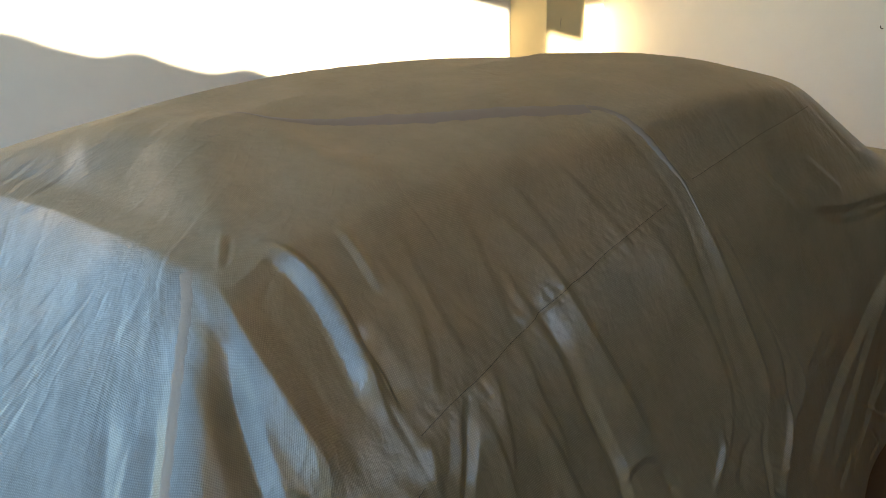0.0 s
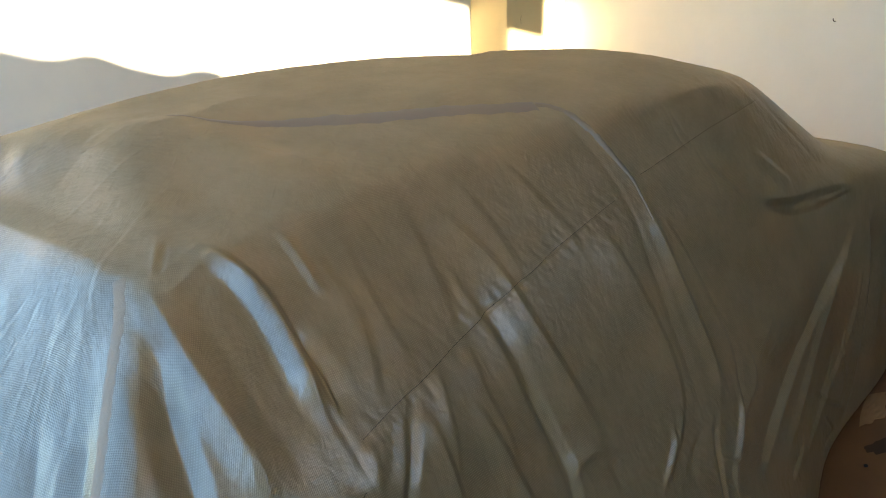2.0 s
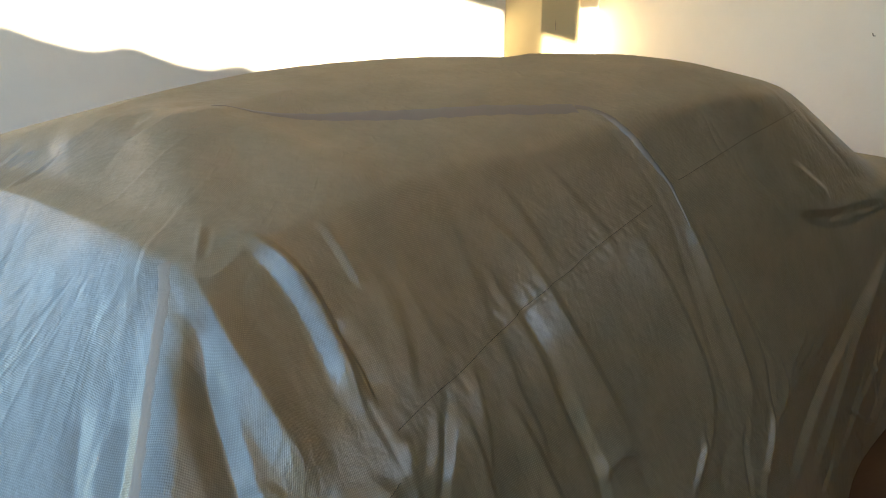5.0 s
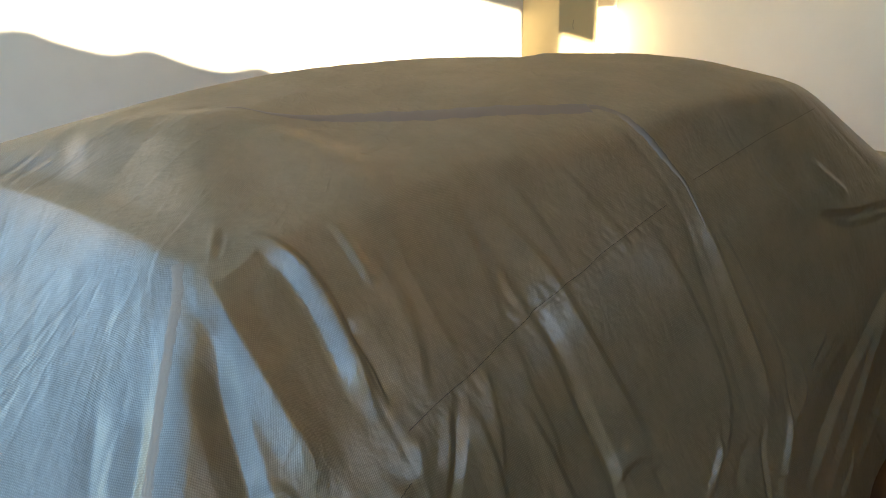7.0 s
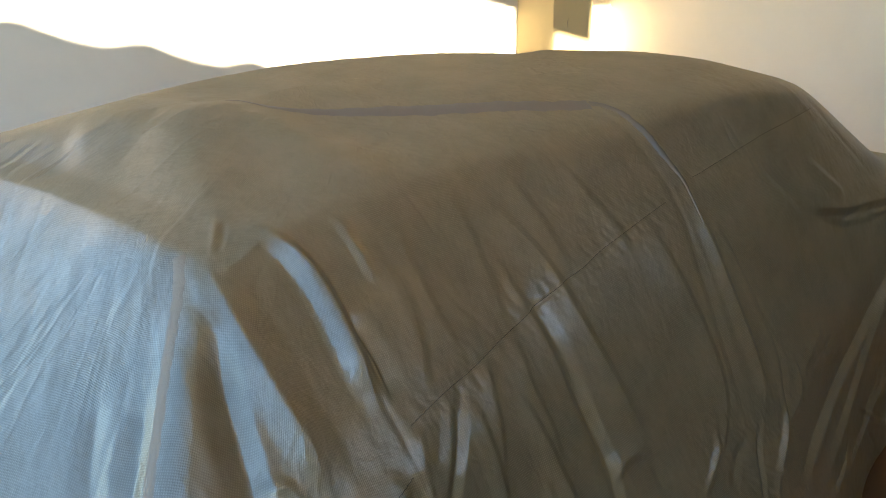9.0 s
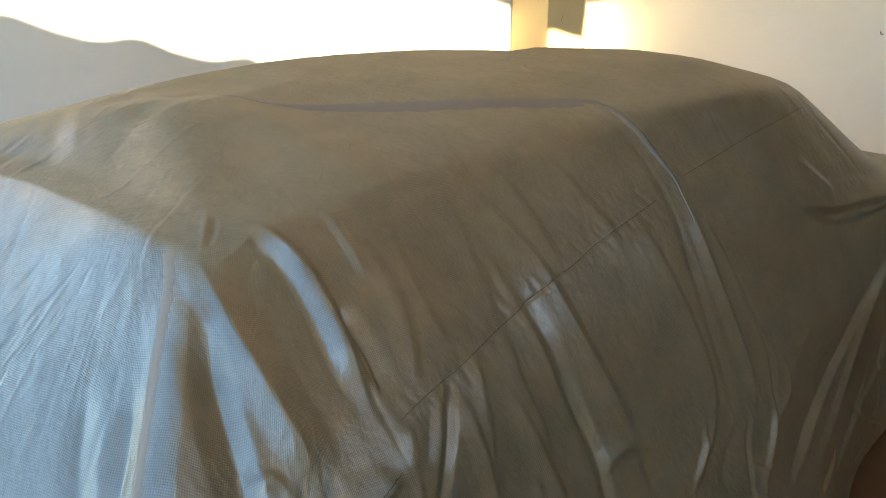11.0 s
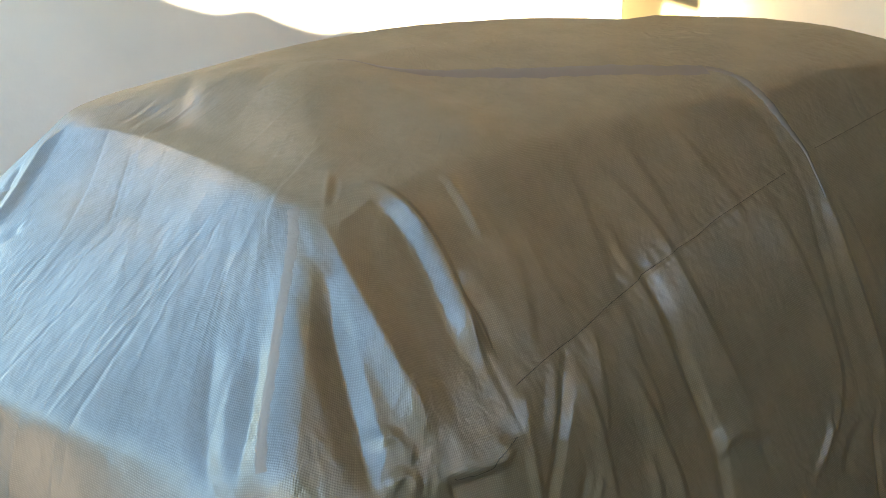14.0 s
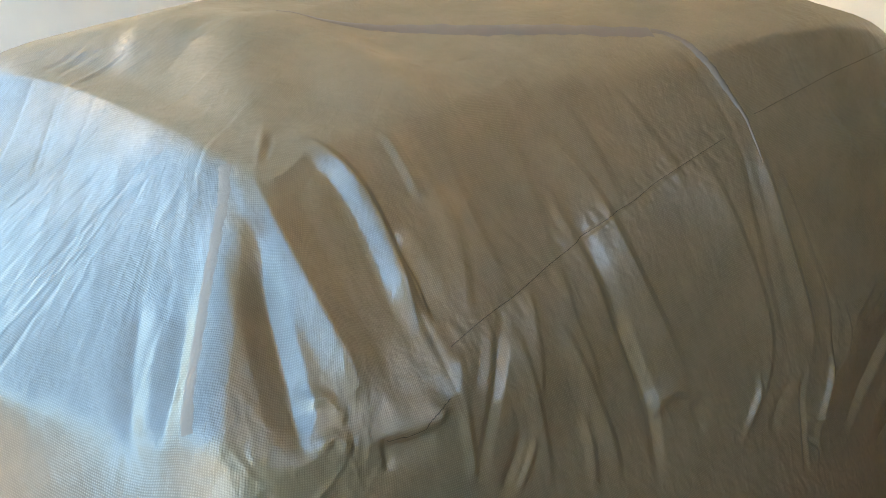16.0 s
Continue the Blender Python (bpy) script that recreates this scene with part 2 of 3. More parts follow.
        (4.00, 0.91, .95), (4.40, 1.82, .88), (4.00, 2.58, .90), (2.00, 2.68, .98), (1.00, 2.70, .98), (0.10, 2.66, .91), (0.015, 2.18, .94))
WAIST = ((0.26, 1.77, 1.09), (0.34, 1.47, 1.11), (0.485, 1.21, 1.16), (0.53, 1.13, 1.17), (0.62, 1.085, 1.155), (0.80, 1.05, 1.13), (1.38, 1.06, 1.11), (2.00, 1.02, 1.13), (3.00, 0.98, 1.085),
         (3.53, 1.09, 1.04), (3.70, 1.82, 1.03), (3.50, 2.52, 1.02), (2.00, 2.60, 1.13), (1.00, 2.64, 1.14), (0.27, 2.60, 1.10), (0.22, 2.15, 1.10))
EDGE = ((0.58, 1.77, 1.30), (0.598, 1.52, 1.30), (0.612, 1.38, 1.30), (0.65, 1.30, 1.30), (0.76, 1.268, 1.315), (0.90, 1.268, 1.328), (1.28, 1.29, 1.36), (1.90, 1.22, 1.395),
        (2.63, 1.14, 1.428), (2.96, 1.22, 1.392), (3.10, 1.82, 1.385), (2.92, 2.38, 1.37), (2.00, 2.40, 1.41), (1.15, 2.42, 1.425), (0.49, 2.43, 1.332), (0.545, 2.10, 1.302))
INNER = ((0.84, 1.77, 1.43), (0.88, 1.62, 1.41), (0.94, 1.58, 1.405), (1.00, 1.54, 1.40), (1.07, 1.525, 1.40), (1.15, 1.52, 1.40), (1.45, 1.56, 1.43), (1.90, 1.50, 1.468), (2.52, 1.40, 1.488),
         (2.78, 1.52, 1.475), (2.86, 1.84, 1.47), (2.74, 2.10, 1.45), (2.00, 2.16, 1.505), (1.35, 2.18, 1.506), (0.86, 2.13, 1.458), (0.82, 1.96, 1.440))
CROWN = tuple((x, 1.90, 1.474 + 0.029 * (x - 1.2)) for x in (1.20, 1.22, 1.24, 1.25, 1.27, 1.30, 1.50, 1.90, 2.25, 2.32, 2.35, 2.32, 1.90, 1.50, 1.25, 1.20))
RINGS = (HEM, SKIRT, BELT, WAIST, EDGE, INNER, CROWN)
ROUND, RISE = 2100, 500


def step_up(a, low, high):
    t = np.clip((a - low) / (high - low), 0, 1)
    return t * t * (3 - 2 * t)


def smooth_rows(a, passes):
    for _ in range(passes):
        a[1:-1] = 0.25 * a[:-2] + 0.5 * a[1:-1] + 0.25 * a[2:]
    return a


def closed_curve(points, share):
    """A smooth closed curve through the points, with share samples in each stretch."""
    p = np.array(points)
    out = []
    for i, n in enumerate(share):
        a, b, c, d = (p[(i + k) % len(p)] for k in (-1, 0, 1, 2))
        ab, bc, cd = (max(np.linalg.norm(q), 1e-4) ** 0.5 for q in (b - a, c - b, d - c))
        m1 = (c - b) + bc * ((b - a) / ab - (c - a) / (ab + bc))
        m2 = (c - b) + bc * ((d - c) / cd - (d - b) / (bc + cd))
        t = (np.arange(n) / n)[:, None]
        out.append((2 * t**3 - 3 * t**2 + 1) * b + (t**3 - 2 * t**2 + t) * m1 + (3 * t**2 - 2 * t**3) * c + (t**3 - t**2) * m2)
    return np.concatenate(out)


def cover_base():
    belt = np.array(BELT)
    length = np.linalg.norm(np.roll(belt, -1, 0) - belt, axis=1)
    length[9:13] *= 0.2                  # the far flank and the nose need few points
    share = np.floor(length / length.sum() * ROUND).astype(int)
    share[0] += ROUND - share.sum()
    rings = np.array([closed_curve(r, share) for r in RINGS])
    gap = np.linalg.norm(np.diff(rings, axis=0), axis=2).mean(1)
    at = np.r_[0, np.cumsum(gap)]
    t = np.linspace(0, at[-1], RISE)
    k = np.clip(np.searchsorted(at, t) - 1, 0, len(RINGS) - 2)
    f = ((t - at[k]) / gap[k])[:, None, None]
    raw = rings[k] * (1 - f) + rings[k + 1] * f
    once = smooth_rows(np.eye(RISE), 1)
    taut, slack = (np.tensordot(np.linalg.matrix_power(once, n), raw, 1) for n in (40, 210))
    edge = rings[4]                      # the roof's rim is well rounded along the flank and crisp over the tail
    flank = (step_up(edge[:, 0], 0.72, 1.05) * (1 - step_up(edge[:, 1], 1.5, 1.8)))[None, :, None]
    return taut * (1 - flank) + slack * flank


def normals_of(co):
    du = np.roll(co, -1, 1) - np.roll(co, 1, 1)
    dt = np.empty_like(co)
    dt[1:-1], dt[0], dt[-1] = co[2:] - co[:-2], co[1] - co[0], co[-1] - co[-2]
    n = np.cross(du, dt)
    n /= np.linalg.norm(n, axis=2, keepdims=True) + 1e-12
    level = np.clip((np.arange(RISE) - RISE + 45) / 35, 0, 1)[:, None, None]
    n = n * (1 - level) + np.array((0, 0, 1.0)) * level
    n /= np.linalg.norm(n, axis=2, keepdims=True) + 1e-12
    return n


FOLDS = []


def fold(height, left, right, *line):
    """A crease or ridge in the cloth: its height (negative: a furrow), the width of its two flanks, and its line on the cloth."""
    FOLDS.append((height, left, right, np.array(line), False))


def pleat(height, left, right, *line):
    """A fold with straight flanks of these widths that meet in a crisp crest (negative: a valley)."""
    FOLDS.append((height, left, right, np.array(line), True))


# tail panel
fold(-0.0055, 0.018, 0.018, (0.423, 1.268, 1.125), (0.350, 1.172, 1.034), (0.320, 1.108, 0.983), (0.309, 1.065, 0.943))
fold(-0.006, 0.014, 0.016, (0.463, 1.175, 1.130), (0.387, 1.081, 1.036), (0.345, 1.047, 0.983), (0.340, 1.027, 0.965))
fold(0.0018, 0.014, 0.014, (0.438, 1.214, 1.121), (0.377, 1.142, 1.045), (0.332, 1.068, 0.976))
fold(-0.0077, 0.014, 0.016, (0.095, 1.574, 0.937), (0.066, 1.585, 0.866), (0.043, 1.588, 0.802), (0.021, 1.576, 0.723))
fold(0.0044, 0.02, 0.02, (0.129, 1.512, 0.960), (0.098, 1.510, 0.887), (0.066, 1.498, 0.780))
fold(0.015, 0.026, 0.02, (0.458, 2.346, 1.301), (0.413, 2.369, 1.264), (0.362, 2.340, 1.215), (0.299, 2.287, 1.161), (0.240, 2.235, 1.116), (0.186, 2.258, 1.075))
fold(-0.0066, 0.022, 0.022, (0.272, 2.090, 1.130), (0.201, 2.118, 1.084), (0.155, 2.151, 1.049))
fold(0.0015, 0.02, 0.02, (0.383, 2.025, 1.194), (0.305, 1.896, 1.133), (0.207, 1.822, 1.059))
fold(-0.0013, 0.012, 0.012, (0.667, 2.177, 1.387), (0.567, 2.167, 1.328), (0.521, 2.172, 1.301), (0.431, 2.069, 1.227), (0.370, 1.981, 1.182), (0.277, 1.882, 1.114), (0.252, 1.877, 1.097))
fold(-0.001, 0.01, 0.01, (0.706, 2.038, 1.385), (0.609, 2.055, 1.333), (0.560, 2.024, 1.302), (0.394, 1.768, 1.178), (0.354, 1.718, 1.147))
fold(-0.001, 0.009, 0.009, (0.643, 1.879, 1.338), (0.594, 1.898, 1.313), (0.566, 1.848, 1.295), (0.458, 1.745, 1.218), (0.393, 1.636, 1.166))
fold(0.001, 0.012, 0.012, (0.454, 1.733, 1.215), (0.361, 1.617, 1.143), (0.265, 1.490, 1.058))
fold(-0.001, 0.014, 0.014, (0.484, 1.655, 1.229), (0.385, 1.512, 1.148), (0.304, 1.423, 1.074))
fold(0.001, 0.014, 0.014, (0.541, 1.617, 1.266), (0.436, 1.459, 1.177), (0.353, 1.346, 1.092), (0.315, 1.282, 1.042))
fold(-0.001, 0.012, 0.012, (0.559, 1.458, 1.267), (0.487, 1.360, 1.197), (0.436, 1.278, 1.139))
fold(0.001, 0.012, 0.012, (0.580, 1.376, 1.273), (0.508, 1.283, 1.196), (0.447, 1.200, 1.124))
# thin wrinkles at the tail end of the roof
fold(-0.0019, 0.006, 0.006, (0.687, 2.107, 1.385), (0.589, 2.126, 1.332), (0.555, 2.096, 1.307))
fold(0.0019, 0.006, 0.006, (0.687, 2.080, 1.381), (0.593, 2.102, 1.330), (0.558, 2.070, 1.306))
fold(-0.0019, 0.006, 0.006, (0.617, 2.251, 1.373), (0.574, 2.245, 1.351), (0.497, 2.299, 1.320))
fold(0.0019, 0.006, 0.006, (0.665, 2.152, 1.381), (0.568, 2.150, 1.325), (0.529, 2.166, 1.304))
fold(0.0019, 0.006, 0.006, (0.704, 2.013, 1.381), (0.608, 2.027, 1.329), (0.561, 2.001, 1.301))
fold(-0.0016, 0.006, 0.006, (0.748, 1.993, 1.404), (0.677, 2.011, 1.366), (0.578, 1.999, 1.310))
fold(0.0016, 0.006, 0.006, (0.642, 2.245, 1.383), (0.561, 2.290, 1.352), (0.494, 2.332, 1.325))
fold(-0.0016, 0.006, 0.006, (0.808, 1.985, 1.434), (0.741, 2.013, 1.402), (0.686, 2.015, 1.372))
fold(-0.0016, 0.006, 0.006, (0.764, 1.231, 1.288), (0.735, 1.224, 1.278), (0.690, 1.193, 1.248))
# roof: tent over the aerial
fold(0.0220, 0.078, 0.058, (1.017, 1.967, 1.460), (1.021, 1.738, 1.437), (1.061, 1.560, 1.406), (1.100, 1.399, 1.370), (1.114, 1.300, 1.349))
fold(0.0180, 0.065, 0.065, (1.008, 1.962, 1.459), (0.867, 1.764, 1.431), (0.794, 1.599, 1.378), (0.744, 1.424, 1.337), (0.695, 1.328, 1.312))
fold(0.0150, 0.065, 0.065, (1.003, 1.969, 1.459), (0.879, 1.960, 1.446), (0.777, 2.005, 1.421), (0.683, 2.071, 1.377))
fold(-0.0090, 0.078, 0.078, (1.078, 1.725, 1.437), (1.211, 1.622, 1.422), (1.348, 1.519, 1.413), (1.541, 1.441, 1.415))
fold(0.0042, 0.021, 0.018, (0.746, 1.406, 1.334), (0.705, 1.345, 1.317), (0.666, 1.305, 1.303))
fold(-0.0025, 0.026, 0.026, (0.904, 1.965, 1.449), (0.798, 1.844, 1.418), (0.697, 1.807, 1.362))
# roof ridge under the shade strip, and the strap
fold(0.008, 0.09, 0.25, (1.041, 1.934, 1.460), (1.231, 1.769, 1.450), (1.427, 1.650, 1.441), (1.618, 1.512, 1.439), (1.824, 1.378, 1.429))
fold(0.004, 0.02, 0.024, (1.991, 1.015, 1.120), (2.008, 0.934, 0.967), (2.024, 0.849, 0.798), (2.028, 0.786, 0.658), (2.041, 0.772, 0.586))
fold(-0.0018, 0.014, 0.01, (1.861, 1.306, 1.414), (1.880, 1.216, 1.382), (1.913, 1.150, 1.299), (1.936, 1.088, 1.216), (1.924, 1.011, 1.105), (1.932, 0.946, 0.987))
fold(-0.0018, 0.0040, 0.0040, (0.842, 0.943, 1.011), (0.944, 0.964, 1.026), (1.090, 0.993, 1.044), (1.257, 1.027, 1.070), (1.384, 1.047, 1.092), (1.506, 1.057, 1.114), (1.665, 1.068, 1.150), (1.889, 1.075, 1.193))
fold(-0.0014, 0.0034, 0.0034, (2.011, 1.088, 1.225), (2.254, 1.088, 1.263), (2.466, 1.085, 1.299), (2.847, 1.104, 1.330))
# scuffs on the roof
fold(-0.0025, 0.004, 0.004, (1.146, 1.677, 1.431), (1.179, 1.669, 1.429), (1.211, 1.655, 1.428))
fold(-0.003, 0.004, 0.004, (1.102, 1.588, 1.413), (1.114, 1.553, 1.406), (1.134, 1.520, 1.399))
fold(-0.0025, 0.004, 0.004, (1.153, 1.464, 1.387), (1.181, 1.445, 1.385))
fold(-0.0025, 0.005, 0.005, (0.912, 1.743, 1.432), (0.935, 1.740, 1.433), (0.951, 1.732, 1.432))
fold(-0.0025, 0.005, 0.005, (0.808, 1.855, 1.425), (0.840, 1.837, 1.434))
fold(-0.002, 0.004, 0.004, (0.997, 1.700, 1.429), (1.006, 1.685, 1.427))
fold(-0.002, 0.004, 0.004, (1.174, 1.386, 1.372), (1.181, 1.367, 1.369))
fold(-0.002, 0.006, 0.006, (1.939, 1.786, 1.488), (1.924, 1.724, 1.484), (1.966, 1.701, 1.485))
fold(0.002, 0.006, 0.006, (2.036, 1.701, 1.488), (1.974, 1.614, 1.480), (2.016, 1.615, 1.482))
fold(-0.002, 0.006, 0.006, (2.159, 1.612, 1.489), (2.142, 1.543, 1.485), (2.197, 1.505, 1.485))
fold(-0.0012, 0.006, 0.006, (0.544, 2.190, 1.320), (0.491, 2.122, 1.270), (0.403, 2.011, 1.205), (0.315, 1.909, 1.141), (0.254, 1.883, 1.099))
fold(-0.002, 0.006, 0.006, (0.666, 2.174, 1.386), (0.608, 2.175, 1.355), (0.551, 2.176, 1.321))
fold(-0.006, 0.01, 0.007, (0.347, 2.419, 1.209), (0.303, 2.386, 1.171), (0.250, 2.320, 1.127))
fold(-0.005, 0.01, 0.007, (0.259, 2.418, 1.136), (0.296, 2.348, 1.164))
fold(-0.0016, 0.006, 0.006, (0.542, 2.016, 1.291), (0.443, 1.878, 1.219), (0.386, 1.787, 1.174))
fold(0.003, 0.018, 0.022, (1.885, 1.344, 1.426), (1.925, 1.271, 1.410), (1.925, 1.218, 1.391), (1.962, 1.155, 1.313), (2.000, 1.090, 1.227), (1.991, 1.015, 1.120), (2.008, 0.934, 0.967))
# the near tail corner: crests with a crisp edge, the hollows between them, and the tuck at the bumper
pleat(0.01, 0.1, 0.035, (0.631, 1.279, 1.282), (0.585, 1.199, 1.225), (0.545, 1.142, 1.182), (0.499, 1.078, 1.120), (0.455, 1.021, 1.060), (0.413, 0.969, 1.002), (0.387, 0.950, 0.946))
pleat(-0.024, 0.05, 0.028, (0.595, 1.173, 1.214), (0.567, 1.109, 1.167), (0.552, 1.051, 1.111), (0.537, 0.983, 1.044), (0.515, 0.925, 0.983), (0.504, 0.891, 0.931))
pleat(0.023, 0.042, 0.06, (0.662, 1.318, 1.304), (0.633, 1.216, 1.251), (0.627, 1.135, 1.194), (0.630, 1.071, 1.143), (0.634, 1.013, 1.085), (0.640, 0.953, 1.022), (0.636, 0.891, 0.952))
pleat(0.007, 0.012, 0.016, (0.534, 0.951, 1.012), (0.579, 0.948, 1.014), (0.594, 0.906, 0.970))
pleat(0.006, 0.01, 0.012, (0.533, 0.901, 0.957), (0.570, 0.906, 0.968), (0.587, 0.882, 0.933))
pleat(-0.006, 0.05, 0.03, (0.762, 1.263, 1.310), (0.768, 1.187, 1.252), (0.767, 1.133, 1.204), (0.762, 1.082, 1.158), (0.758, 1.027, 1.103), (0.768, 0.965, 1.036))
pleat(0.02, 0.034, 0.02, (0.760, 1.327, 1.324), (0.771, 1.274, 1.316), (0.801, 1.229, 1.289), (0.817, 1.177, 1.244), (0.814, 1.121, 1.195), (0.808, 1.061, 1.139), (0.801, 1.017, 1.093), (0.803, 0.970, 1.042))
pleat(-0.01, 0.008, 0.035, (0.835, 1.120, 1.194), (0.839, 1.070, 1.147), (0.845, 1.034, 1.110), (0.841, 0.995, 1.068), (0.833, 0.973, 1.045))
pleat(0.008, 0.014, 0.02, (0.924, 1.277, 1.325), (0.928, 1.238, 1.300), (0.931, 1.197, 1.263), (0.928, 1.132, 1.203))
pleat(0.008, 0.06, 0.012, (0.803, 0.891, 0.947), (0.752, 0.876, 0.922), (0.712, 0.877, 0.927), (0.670, 0.881, 0.935), (0.635, 0.889, 0.948))
pleat(-0.01, 0.012, 0.05, (0.751, 0.873, 0.915), (0.722, 0.871, 0.912), (0.675, 0.873, 0.917), (0.638, 0.879, 0.930))
pleat(-0.006, 0.008, 0.01, (0.645, 0.884, 0.940), (0.647, 0.872, 0.915), (0.645, 0.860, 0.884))
pleat(0.003, 0.008, 0.02, (0.735, 1.386, 1.329), (0.707, 1.346, 1.317), (0.677, 1.300, 1.304), (0.653, 1.276, 1.290))
pleat(-0.005, 0.012, 0.008, (0.737, 1.366, 1.326), (0.700, 1.311, 1.311), (0.667, 1.272, 1.293))
pleat(0.005, 0.02, 0.02, (0.757, 1.266, 1.311), (0.713, 1.248, 1.291), (0.673, 1.242, 1.277), (0.649, 1.243, 1.271))
# the crisp line where the roof turns down into the tail
pleat(0.0185, 0.17, 0.075, (0.445, 2.384, 1.296), (0.528, 2.187, 1.309), (0.579, 1.945, 1.307), (0.601, 1.657, 1.305), (0.615, 1.443, 1.303), (0.634, 1.335, 1.299), (0.648, 1.279, 1.289))
# flank: long soft folds, gentle on the tail side and steeper beyond the crest
pleat(0.0088, 0.075, 0.024, (1.307, 1.252, 1.316), (1.343, 1.189, 1.252), (1.383, 1.128, 1.186), (1.405, 1.074, 1.125), (1.406, 1.042, 1.084), (1.419, 0.976, 0.989), (1.450, 0.911, 0.878), (1.477, 0.843, 0.760), (1.485, 0.811, 0.704))
pleat(-0.0066, 0.03, 0.034, (1.282, 1.109, 1.162), (1.300, 1.042, 1.085), (1.318, 0.973, 0.989), (1.325, 0.910, 0.882), (1.323, 0.860, 0.795), (1.309, 0.811, 0.708))
pleat(0.0044, 0.055, 0.02, (1.257, 1.145, 1.201), (1.259, 1.074, 1.124), (1.280, 1.016, 1.053), (1.284, 0.953, 0.960), (1.285, 0.906, 0.880))
pleat(0.0041, 0.055, 0.02, (1.226, 1.275, 1.330), (1.234, 1.182, 1.240), (1.207, 1.104, 1.159), (1.193, 1.048, 1.099), (1.174, 1.011, 1.056))
pleat(0.0039, 0.05, 0.018, (1.047, 1.247, 1.306), (1.034, 1.158, 1.223), (1.024, 1.061, 1.126), (1.032, 1.006, 1.065), (1.034, 0.982, 1.037))
pleat(0.0039, 0.045, 0.018, (0.982, 1.179, 1.245), (0.982, 1.103, 1.172), (0.946, 1.025, 1.094), (0.903, 0.969, 1.035))
pleat(0.0033, 0.05, 0.022, (1.427, 1.245, 1.322), (1.448, 1.163, 1.233), (1.456, 1.109, 1.171), (1.458, 1.064, 1.116))
pleat(0.0033, 0.06, 0.025, (1.586, 1.233, 1.337), (1.636, 1.143, 1.239), (1.667, 1.074, 1.157), (1.677, 1.015, 1.073))
pleat(0.0033, 0.05, 0.02, (0.960, 1.235, 1.297), (0.971, 1.150, 1.218), (0.955, 1.066, 1.136), (0.926, 1.019, 1.089))
pleat(-0.0028, 0.016, 0.02, (1.260, 1.124, 1.178), (1.237, 1.078, 1.130), (1.250, 1.037, 1.082))
pleat(-0.0033, 0.014, 0.018, (1.009, 0.984, 1.041), (0.968, 0.939, 0.993), (0.930, 0.904, 0.950), (0.890, 0.874, 0.901))
pleat(0.0033, 0.03, 0.012, (1.087, 0.996, 1.047), (1.062, 0.946, 0.988), (1.045, 0.904, 0.924), (1.007, 0.861, 0.845))
pleat(0.0044, 0.055, 0.016, (1.196, 1.011, 1.054), (1.175, 0.945, 0.966), (1.196, 0.891, 0.867), (1.183, 0.841, 0.774))
pleat(-0.0028, 0.02, 0.02, (0.926, 0.954, 1.016), (0.893, 0.918, 0.975), (0.845, 0.879, 0.920))
pleat(0.0028, 0.03, 0.014, (0.858, 0.942, 1.007), (0.835, 0.903, 0.962), (0.821, 0.880, 0.926))
pleat(0.0066, 0.04, 0.012, (1.489, 0.813, 0.708), (1.428, 0.828, 0.734), (1.369, 0.826, 0.731), (1.320, 0.809, 0.703))
pleat(0.0077, 0.045, 0.018, (1.128, 0.945, 0.974), (1.156, 0.890, 0.872), (1.175, 0.847, 0.786), (1.189, 0.805, 0.707), (1.161, 0.758, 0.625))
pleat(-0.0066, 0.014, 0.02, (0.973, 0.963, 1.021), (0.937, 0.910, 0.957), (0.887, 0.873, 0.900), (0.843, 0.844, 0.837), (0.806, 0.820, 0.776))
pleat(0.0055, 0.035, 0.014, (1.002, 0.950, 1.001), (1.003, 0.901, 0.928), (1.004, 0.855, 0.834), (0.994, 0.812, 0.742), (0.981, 0.790, 0.699))
pleat(-0.0088, 0.024, 0.026, (1.305, 0.959, 0.969), (1.322, 0.905, 0.873), (1.338, 0.859, 0.790), (1.328, 0.806, 0.699), (1.282, 0.738, 0.581))
pleat(0.0055, 0.02, 0.016, (1.123, 0.854, 0.809), (1.123, 0.815, 0.733), (1.096, 0.774, 0.659))
pleat(0.0055, 0.016, 0.012, (0.826, 0.888, 0.940), (0.818, 0.855, 0.869), (0.812, 0.825, 0.790))
pleat(-0.0044, 0.014, 0.014, (0.949, 0.852, 0.838), (0.916, 0.831, 0.795), (0.864, 0.813, 0.757))
pleat(0.0039, 0.01, 0.01, (0.981, 0.844, 0.813), (0.948, 0.824, 0.773), (0.898, 0.806, 0.737))
pleat(-0.0055, 0.02, 0.05, (1.476, 0.808, 0.699), (1.480, 0.786, 0.661), (1.477, 0.767, 0.627))
# folds that fall from the strap and gather above the wheel
pleat(0.006, 0.095, 0.022, (1.764, 1.097, 1.203), (1.798, 1.007, 1.079), (1.828, 0.936, 0.955), (1.843, 0.872, 0.836), (1.841, 0.821, 0.738), (1.803, 0.790, 0.679), (1.704, 0.762, 0.624))
pleat(-0.004, 0.022, 0.03, (1.917, 1.031, 1.134), (1.916, 0.949, 0.989), (1.906, 0.882, 0.860), (1.903, 0.832, 0.762), (1.879, 0.777, 0.655))
pleat(0.0055, 0.04, 0.022, (2.001, 1.084, 1.219), (2.000, 1.015, 1.116), (2.000, 0.949, 0.997), (2.014, 0.895, 0.891), (2.025, 0.839, 0.778), (2.018, 0.786, 0.669), (1.982, 0.756, 0.610), (1.893, 0.750, 0.602))
pleat(0.0035, 0.03, 0.014, (2.036, 1.028, 1.140), (2.076, 0.961, 1.024), (2.110, 0.895, 0.891), (2.159, 0.837, 0.770), (2.196, 0.796, 0.681))
